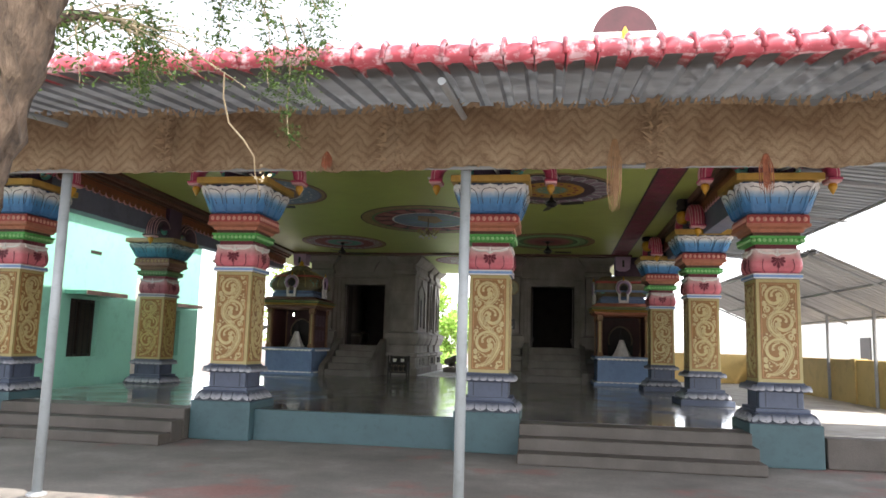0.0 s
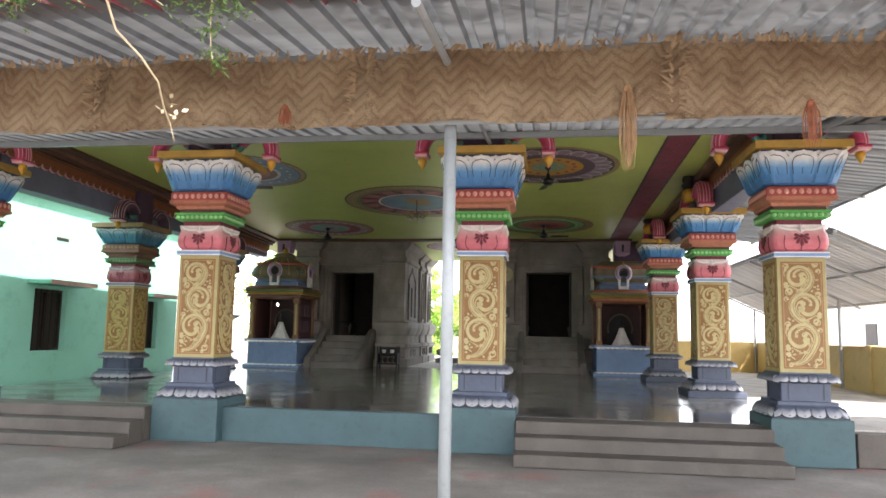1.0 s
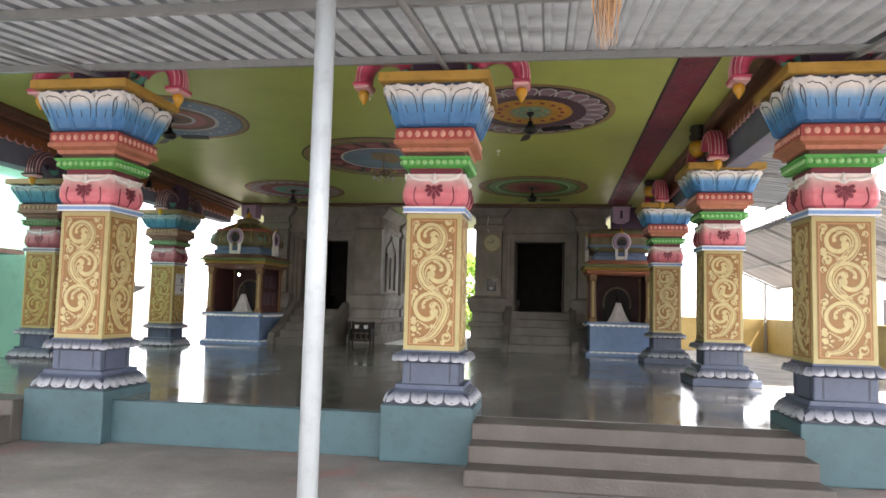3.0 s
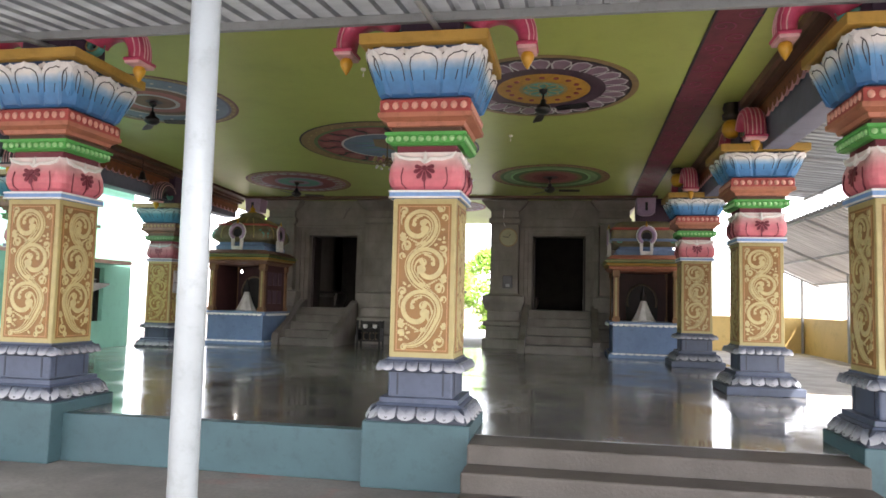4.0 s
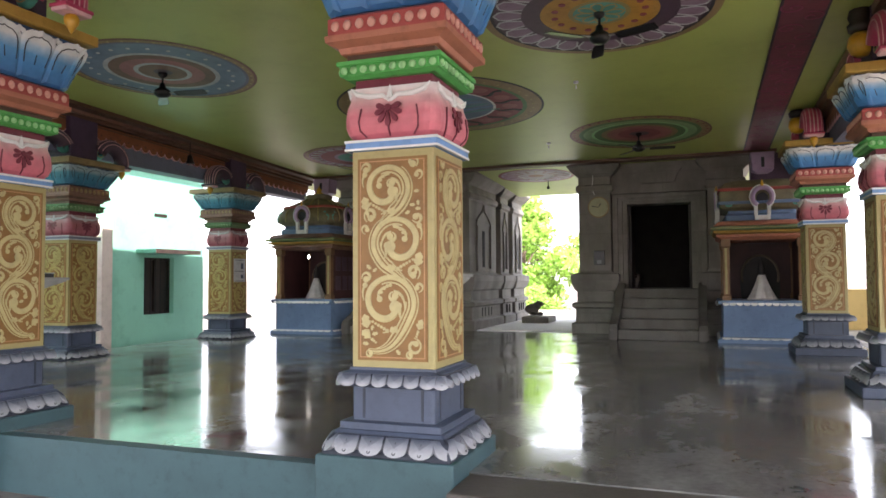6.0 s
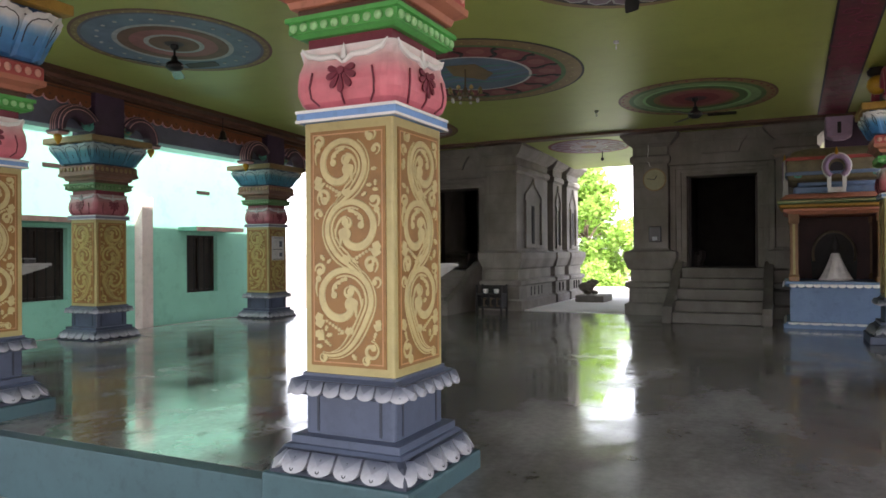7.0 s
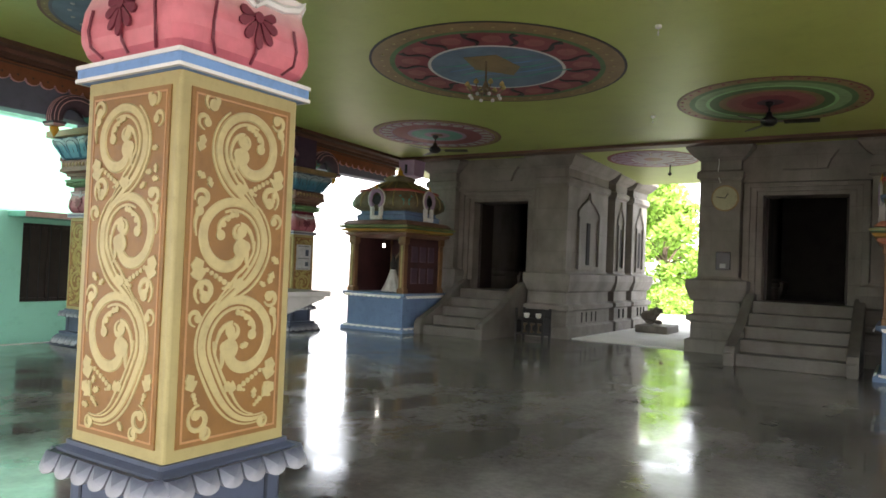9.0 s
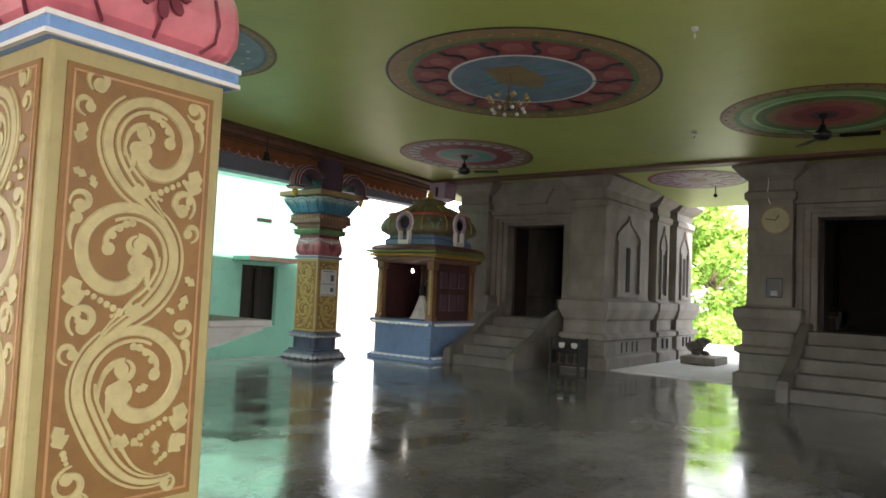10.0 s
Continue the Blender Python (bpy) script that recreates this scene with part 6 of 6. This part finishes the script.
def pillar_shelf(x, with_box):
    """White-painted ledge on two sloping gussets at the back of a front pillar."""
    sh = thing("pillar_shelf", x, ROW_Y + 0.291, 1.665, "small pale slab shelf on sloping brackets behind the pillar", "shelf", "pillar shelves")
    part("slab", soft_box(-0.27, 0.27, 0.0, 0.27, -0.012, 0.012, 0.004), M["shelf"], sh)
    for gx in (-0.25, 0.235):
        bm = bmesh.new()
        v0 = [bm.verts.new((gx, y, z)) for y, z in ((0.0, -0.012), (0.25, -0.012), (0.25, -0.022), (0.0, -0.09))]
        v1 = [bm.verts.new((gx + 0.015, y, z)) for y, z in ((0.0, -0.012), (0.25, -0.012), (0.25, -0.022), (0.0, -0.09))]
        for i in range(4):
            bm.faces.new((v0[i], v0[(i + 1) % 4], v1[(i + 1) % 4], v1[i]))
        bm.faces.new(v0[::-1])
        bm.faces.new(v1)
        part("gusset", bm, M["shelf"], sh)
    if with_box:
        tin = thing("small_box", x + 0.08, ROW_Y + 0.42, 1.677, "small dark box lying on the pillar shelf", "box")
        part("body", soft_box(-0.10, 0.10, -0.05, 0.05, 0.0, 0.035, 0.006), M["black"], tin)
        part("lid", soft_box(-0.104, 0.104, -0.054, 0.054, 0.035, 0.045, 0.004), M["steel"], tin)


pillar_shelf(COLS_FRONT[2], False)
pillar_shelf(COLS_FRONT[1], True)

# ---- right-hand passage: low yellow wall, sheds, white house ----
yw = thing("boundary_wall", 6.9, 18.0, 0, "low yellow ochre boundary wall with thin pipe posts", "wall", kind="structure")
part("wall", soft_box(-0.1, 0.1, -8.5, 7.0, 0.0, 1.36, 0.01), M["yellow_wall"], yw)
part("wall", soft_box(-3.0, -0.1, 6.8, 7.0, 0.0, 1.36, 0.01), M["yellow_wall"], yw)
for y in (-6.0, -1.2, 3.6):
    part("pier", soft_box(-0.14, 0.14, y - 0.12, y + 0.12, 0.0, 1.38, 0.01), M["yellow_wall"], yw)


def shed_x(bm, x0, z0, x1, z1, y0, y1, pitch, depth):
    ys, y = [], y0
    while y < y1:
        ys += [(y, 0), (y + pitch * 0.55, 0), (y + pitch * 0.65, depth), (y + pitch * 0.9, depth)]
        y += pitch
    rows = [[bm.verts.new((x0 + (x1 - x0) * i / 4, a, z0 + (z1 - z0) * i / 4 + d)) for a, d in ys] for i in range(5)]
    for a, b in zip(rows, rows[1:]):
        for i in range(len(ys) - 1):
            bm.faces.new((a[i], a[i + 1], b[i + 1], b[i]))
    bmesh.ops.solidify(bm, geom=bm.faces[:], thickness=0.004)
    return bm


sh = thing("side_shed", 0, 0, 0, "weathered corrugated lean-to roof on thin steel posts", "shed")
part("sheet", shed_x(bmesh.new(), 4.9, 3.35, 7.3, 2.25, 13.4, 25.0, 0.2, 0.03), M["old_sheet"], sh)
for x, z in ((4.95, 3.28), (6.1, 2.76), (7.1, 2.27)):
    part("purlin", tube(bmesh.new(), [(x, 13.4, z), (x, 25.0, z)], 0.03, 8), M["steel"], sh)
for y in (13.6, 15.6, 18.1, 21.4, 24.7):
    part("rafter", tube(bmesh.new(), [(4.85, y, 3.26), (7.2, y, 2.19)], 0.03, 8), M["steel"], sh)
    part("post", lathe([(0.035, 0.0), (0.035, 2.38)], 10, cx=6.75, cy=y), M["steel"], sh)
up = thing("side_awning", 0, 0, 0, "grey corrugated side awning next to the hall's edge beam", "awning")
# lengthened and widened to keep the sun off right pillars and shrine
part("sheet", shed_x(bmesh.new(), 3.45, 4.12, 5.4, 3.89, 6.4, 19.6, 0.2, 0.03), M["sheet"], up)
for x, z in ((3.6, 4.04), (5.3, 3.84)):
    part("purlin", tube(bmesh.new(), [(x, 6.4, z), (x, 19.6, z)], 0.03, 8), M["steel"], up)
for y in (8.0, 10.6, 13.2, 15.8, 18.6):
    part("rafter", tube(bmesh.new(), [(3.4, y, 4.04), (5.4, y, 3.81)], 0.03, 8), M["steel"], up)
wh = thing("white_house", 16.0, 30.0, 0, "whitewashed house with small dark windows beyond the yellow wall", "house")
part("wall", one_box(-4, 4, -6, 6, 0, 3.6), M["white_wall"], wh)
part("roof", one_box(-4.2, 4.2, -6.2, 6.2, 3.6, 3.75), M["white_wall"], wh)
for x in (-2.4, 0.4, 2.8):
    w = part("window", one_box(x - 0.45, x + 0.45, -6.03, -6.0, 1.0, 2.1), M["dark_wood"], wh)
    part("sill", one_box(x - 0.55, x + 0.55, -6.12, -6.0, 0.92, 1.0), M["white_wall"], w)
for y in (-4.2, -1.0):
    part("window", one_box(-4.03, -4.0, y - 0.45, y + 0.45, 1.0, 2.1), M["dark_wood"], wh)

# painted roof niche above the hall
rn = thing("roof_niche", 1.55, 14.0, CEIL + 0.4, "white stepped roof shrine with a maroon arched niche", "roof ornament")
part("body", square_loft([(1.15, 0.0), (1.15, 0.5), (1.25, 0.55), (1.25, 0.65), (1.0, 0.7), (1.0, 2.2), (1.12, 2.3), (1.12, 2.4), (0.95, 2.45), (0.9, 3.2), (0.6, 3.8)]), M["white_wall"], rn)
bm = bmesh.new()
prism(bm, [(-0.62, 0.0), (0.62, 0.0)] + [(0.62 * math.cos(math.pi * i / 16), 2.25 + 0.70 * math.sin(math.pi * i / 16)) for i in range(17)], 0, 0.08)
part("niche", bm, M["niche_red"], rn, "maroon arched niche", at=pose(0, -0.98, 0, 90, 0, 0))
part("idol", lathe([(0.12, 1.9), (0.14, 2.1), (0.06, 2.3), (0.07, 2.38), (0.01, 2.5)], 10, cy=-1.12), M["bud"], rn)


# ---- trees ----
def leaf_cloud(bm, centre, radius, count, size, r, flat=0.7, long=2.2):
    for i in range(count):
        d = Vector((r.gauss(0, 1), r.gauss(0, 1), r.gauss(0, 1))).normalized() * radius * r.random() ** 0.45
        d.z *= flat
        q = Vector(centre) + d
        a = Vector((r.uniform(-1, 1), r.uniform(-1, 1), r.uniform(-0.9, 0.5))).normalized()
        s = a.cross(Vector((r.uniform(-1, 1), r.uniform(-1, 1), r.uniform(-1, 1)))).normalized()
        l = size * r.uniform(0.6, 1.3)
        w = l / long
        bm.faces.new([bm.verts.new(v) for v in (q - a * l * 0.5, q + s * w * 0.5, q + a * l * 0.5, q - s * w * 0.5)])


def tree(x, y, height, spread, seed, label, leaf="leaf_far", low=0.5, count=2600, size=0.22):
    r = random.Random(seed)
    t = thing("tree", x, y, 0, label, "tree", "trees behind the hall")
    bm = bmesh.new()
    tube(bm, [(0, 0, -0.1), (0.05, 0.02, height * 0.2), (-0.05, 0.05, height * 0.45), (0.02, 0, height * 0.7)], [0.2, 0.16, 0.12, 0.05], 9)
    for i in range(9):
        a = r.uniform(0, 6.28)
        z0 = height * r.uniform(0.15, 0.6)
        e = Vector((math.cos(a) * spread * 0.7, math.sin(a) * spread * 0.7, z0 + height * r.uniform(0.1, 0.3)))
        tube(bm, [(0, 0, z0), (e.x * 0.4, e.y * 0.4, (z0 + e.z) / 2 + 0.1), e], [0.07, 0.045, 0.015], 6)
    part("trunk", bm, M["bark"], t)
    bm = bmesh.new()
    for i in range(26):
        a, d = r.uniform(0, 6.28), spread * math.sqrt(r.random())
        z = low + (height - low) * r.random()
        k = 1 - 0.45 * abs(z / height - 0.5) * 2
        leaf_cloud(bm, (math.cos(a) * d * k, math.sin(a) * d * k, z), spread * r.uniform(0.22, 0.42), count // 26, size, r)
    tagged(part("crown", bm, M[leaf], t, "bright green leafy crown"), kind="stuff")


tree(-6.8, 39.0, 5.6, 2.4, 11, "bushy bright green tree behind the passage", low=0.3, count=11000, size=0.3)
tree(-10.5, 41.0, 6.5, 2.8, 12, "bushy bright green tree behind the passage", low=0.3, count=9000, size=0.3)
tree(-3.2, 43.0, 4.2, 2.4, 13, "low bright green tree behind the passage", low=0.2, count=7000, size=0.28)
tree(-8.5, 36.0, 1.5, 1.5, 14, "low green bush in the sun behind the hall", low=0.15, count=3600, size=0.2)
tree(-5.2, 35.2, 1.1, 1.3, 15, "low green bush in the sun behind the hall", low=0.1, count=3000, size=0.18)
tree(-15.0, 40.0, 6.0, 3.0, 16, "green tree far behind the green house", low=0.5, count=3000)

# near tree: leaning trunk, drooping feathery twigs
nt = thing("tree", -2.15, 2.25, 0, "rough-barked tree with feathery drooping green twigs in front of the hall", "tree")
bm = bmesh.new()
r = random.Random(21)
pts = [Vector((-0.62, 0.05, -0.1)), Vector((-0.45, 0.0, 0.8)), Vector((-0.17, 0.0, 1.6)), Vector((0.07, -0.02, 2.1)), Vector((0.28, -0.08, 2.6)), Vector((0.44, -0.12, 3.2)), Vector((0.45, -0.1, 4.2)), Vector((0.6, 0.1, 5.4))]
fine = []
for a, b in zip(pts, pts[1:]):
    for k in range(6):
        fine.append(a.lerp(b, k / 6))
fine.append(pts[-1])
tube(bm, fine, [0.20 - 0.0028 * i for i in range(len(fine))], 18)
for v in bm.verts:
    v.co += Vector((noise.noise(v.co * 7), noise.noise(v.co * 7 + Vector((9, 0, 0))), 0)) * 0.05 + Vector((noise.noise(Vector((v.co.x * 25, v.co.y * 25, v.co.z * 6))), noise.noise(Vector((v.co.y * 25, v.co.x * 25, v.co.z * 6))), 0)) * 0.045
part("trunk", bm, M["bark"], nt, "rough brown trunk", True)
limbs = [((0.33, -0.1, 3.1), (0.55, 0.5, 3.55), (0.8, 1.2, 3.6)), ((0.2, -0.05, 2.6), (0.0, 0.5, 3.1), (-0.1, 1.3, 3.3)), ((0.36, -0.1, 3.2), (0.8, 0.3, 3.8), (1.3, 0.9, 3.75)), ((0.3, -0.1, 3.0), (-0.3, 0.3, 3.5), (-0.9, 1.0, 3.7))]
tips = []
for a, b, c in limbs:
    bm = bmesh.new()
    a, b, c = Vector(a), Vector(b), Vector(c)
    line = [a.lerp(b, t).lerp(b.lerp(c, t), t) for t in [i / 12 for i in range(13)]]
    tube(bm, line, [0.045 - 0.0028 * i for i in range(13)], 7)
    part("limb", bm, M["bark"], nt)
    tips += line[5:]
leaves = bmesh.new()
twigs = bmesh.new()
for q in tips:
    for k in range(5):
        d = Vector((r.uniform(-0.5, 0.5), r.uniform(-0.2, 0.6), r.uniform(-0.3, 0.25)))
        e = q + d
        tube(twigs, [q, q + d * 0.5 + Vector((0, 0, 0.04)), e], [0.007, 0.005, 0.002], 4)
        for i in range(44):
            t = r.uniform(0.25, 1.0)
            c = q + d * t + Vector((r.gauss(0, 0.05), r.gauss(0, 0.05), r.gauss(-0.02, 0.05)))
            leaf_cloud(leaves, c, 0.012, 1, 0.036, r, 1, 2.6)
# sprays that droop below the limbs
for (sx, sy, sz, ln) in ((0.70, 1.5, 3.45, 0.75), (0.62, 1.35, 3.5, 0.55), (0.48, 1.0, 3.5, 0.4), (0.82, 1.45, 3.4, 0.45), (0.1, 1.0, 3.3, 0.35), (-0.1, 1.2, 3.2, 0.3), (0.95, 1.3, 3.6, 0.4)):
    line = [Vector((sx + 0.10 * t + 0.03 * math.sin(5 * t), sy + 0.06 * t, sz - ln * t)) for t in [i / 10 for i in range(11)]]
    tube(twigs, line, [0.006 - 0.0004 * i for i in range(11)], 4)
    for q in line[1:]:
        for k in range(11):
            d = Vector((r.uniform(-0.11, 0.11), r.uniform(-0.08, 0.08), r.uniform(-0.09, 0.03)))
            for i in range(5):
                leaf_cloud(leaves, q + d * (i + 1) / 5, 0.008, 1, 0.030, r, 1, 2.6)
# crown clumps out of view overhead, added to dapple the yard with shade
for k in range(30):
    c = Vector((r.uniform(0.6, 6.8), r.uniform(-1.6, 3.0), r.uniform(4.7, 6.6)))
    tube(twigs, [(0.5, 0.0, 4.4), (c.x * 0.5, c.y * 0.5, 4.9), c], [0.03, 0.018, 0.006], 5)
    leaf_cloud(leaves, c, r.uniform(0.55, 0.95), 330, 0.11, r, 0.6, 2.4)
part("twig_spray", twigs, M["twig"], nt)
tagged(part("leaves", leaves, M["leaf"], nt, "feathery green leaflets"), kind="stuff")
bm = bmesh.new()
tube(bm, [(0.72, 0.78, 2.80), (0.685, 0.86, 2.70), (0.665, 0.98, 2.60), (0.70, 1.10, 2.54), (0.71, 1.22, 2.48), (0.66, 1.36, 2.42), (0.64, 1.46, 2.37), (0.63, 1.52, 2.31)], [0.004, 0.0045, 0.0045, 0.0045, 0.004, 0.0035, 0.003, 0.002], 6)
for i in range(6):
    leaf_cloud(bm, (0.69 + r.uniform(-0.02, 0.02), 1.38 + r.uniform(-0.1, 0.1), 2.42 + r.uniform(-0.05, 0.05)), 0.02, 2, 0.035, r)
part("dry_twig", bm, M["twig"], nt, "bare pale hanging twig")

# ---- small things on the walls and beams ----
notice = thing("paper_notice", -8.35 + 0.2965, 18.6, 1.865, "greyish printed paper notice pasted on the painted pillar", "notice")
part("sheet", one_box(-0.001, 0.002, -0.20, 0.20, -0.245, 0.245), M["paper"], notice)
for y, z, w, h in ((0.09, 0.09, 0.09, 0.12), (0.09, -0.13, 0.09, 0.08)):
    part("printed_block", one_box(0.002, 0.0032, y - w / 2, y + w / 2, z - h / 2, z + h / 2), M["slate"], notice, "dark printed block")
for z in (0.215, -0.02, -0.225):
    part("printed_line", one_box(0.002, 0.003, -0.15, 0.15, z - 0.006, z + 0.006), M["ink"], notice)

hung = thing("hanging_bell", -7.95, 16.9, ceil_z(16.9), "small dark iron bell hung under the hall ceiling", "bell")
part("rod", lathe([(0.008, -0.30), (0.008, -0.001)], 8), M["black"], hung)
part("bell", lathe([(0.085, -0.46), (0.078, -0.44), (0.06, -0.40), (0.05, -0.33), (0.03, -0.295), (0.0, -0.29)], 16), M["black"], hung, smooth=True)
part("clapper", lathe([(0.0, -0.50), (0.018, -0.485), (0.018, -0.465), (0.004, -0.45), (0.004, -0.31)], 8), M["steel"], hung)

cable = thing("wall_cable", -1.10, 21.86, 3.45, "thin white electric cable down the granite wall", "cable")
part("wire", tube(bmesh.new(), [(0.0, 0, 0.62), (0.01, -0.005, 0.4), (-0.012, 0, 0.2), (0.04, 0, 0.05)], 0.007, 6), M["white"], cable)
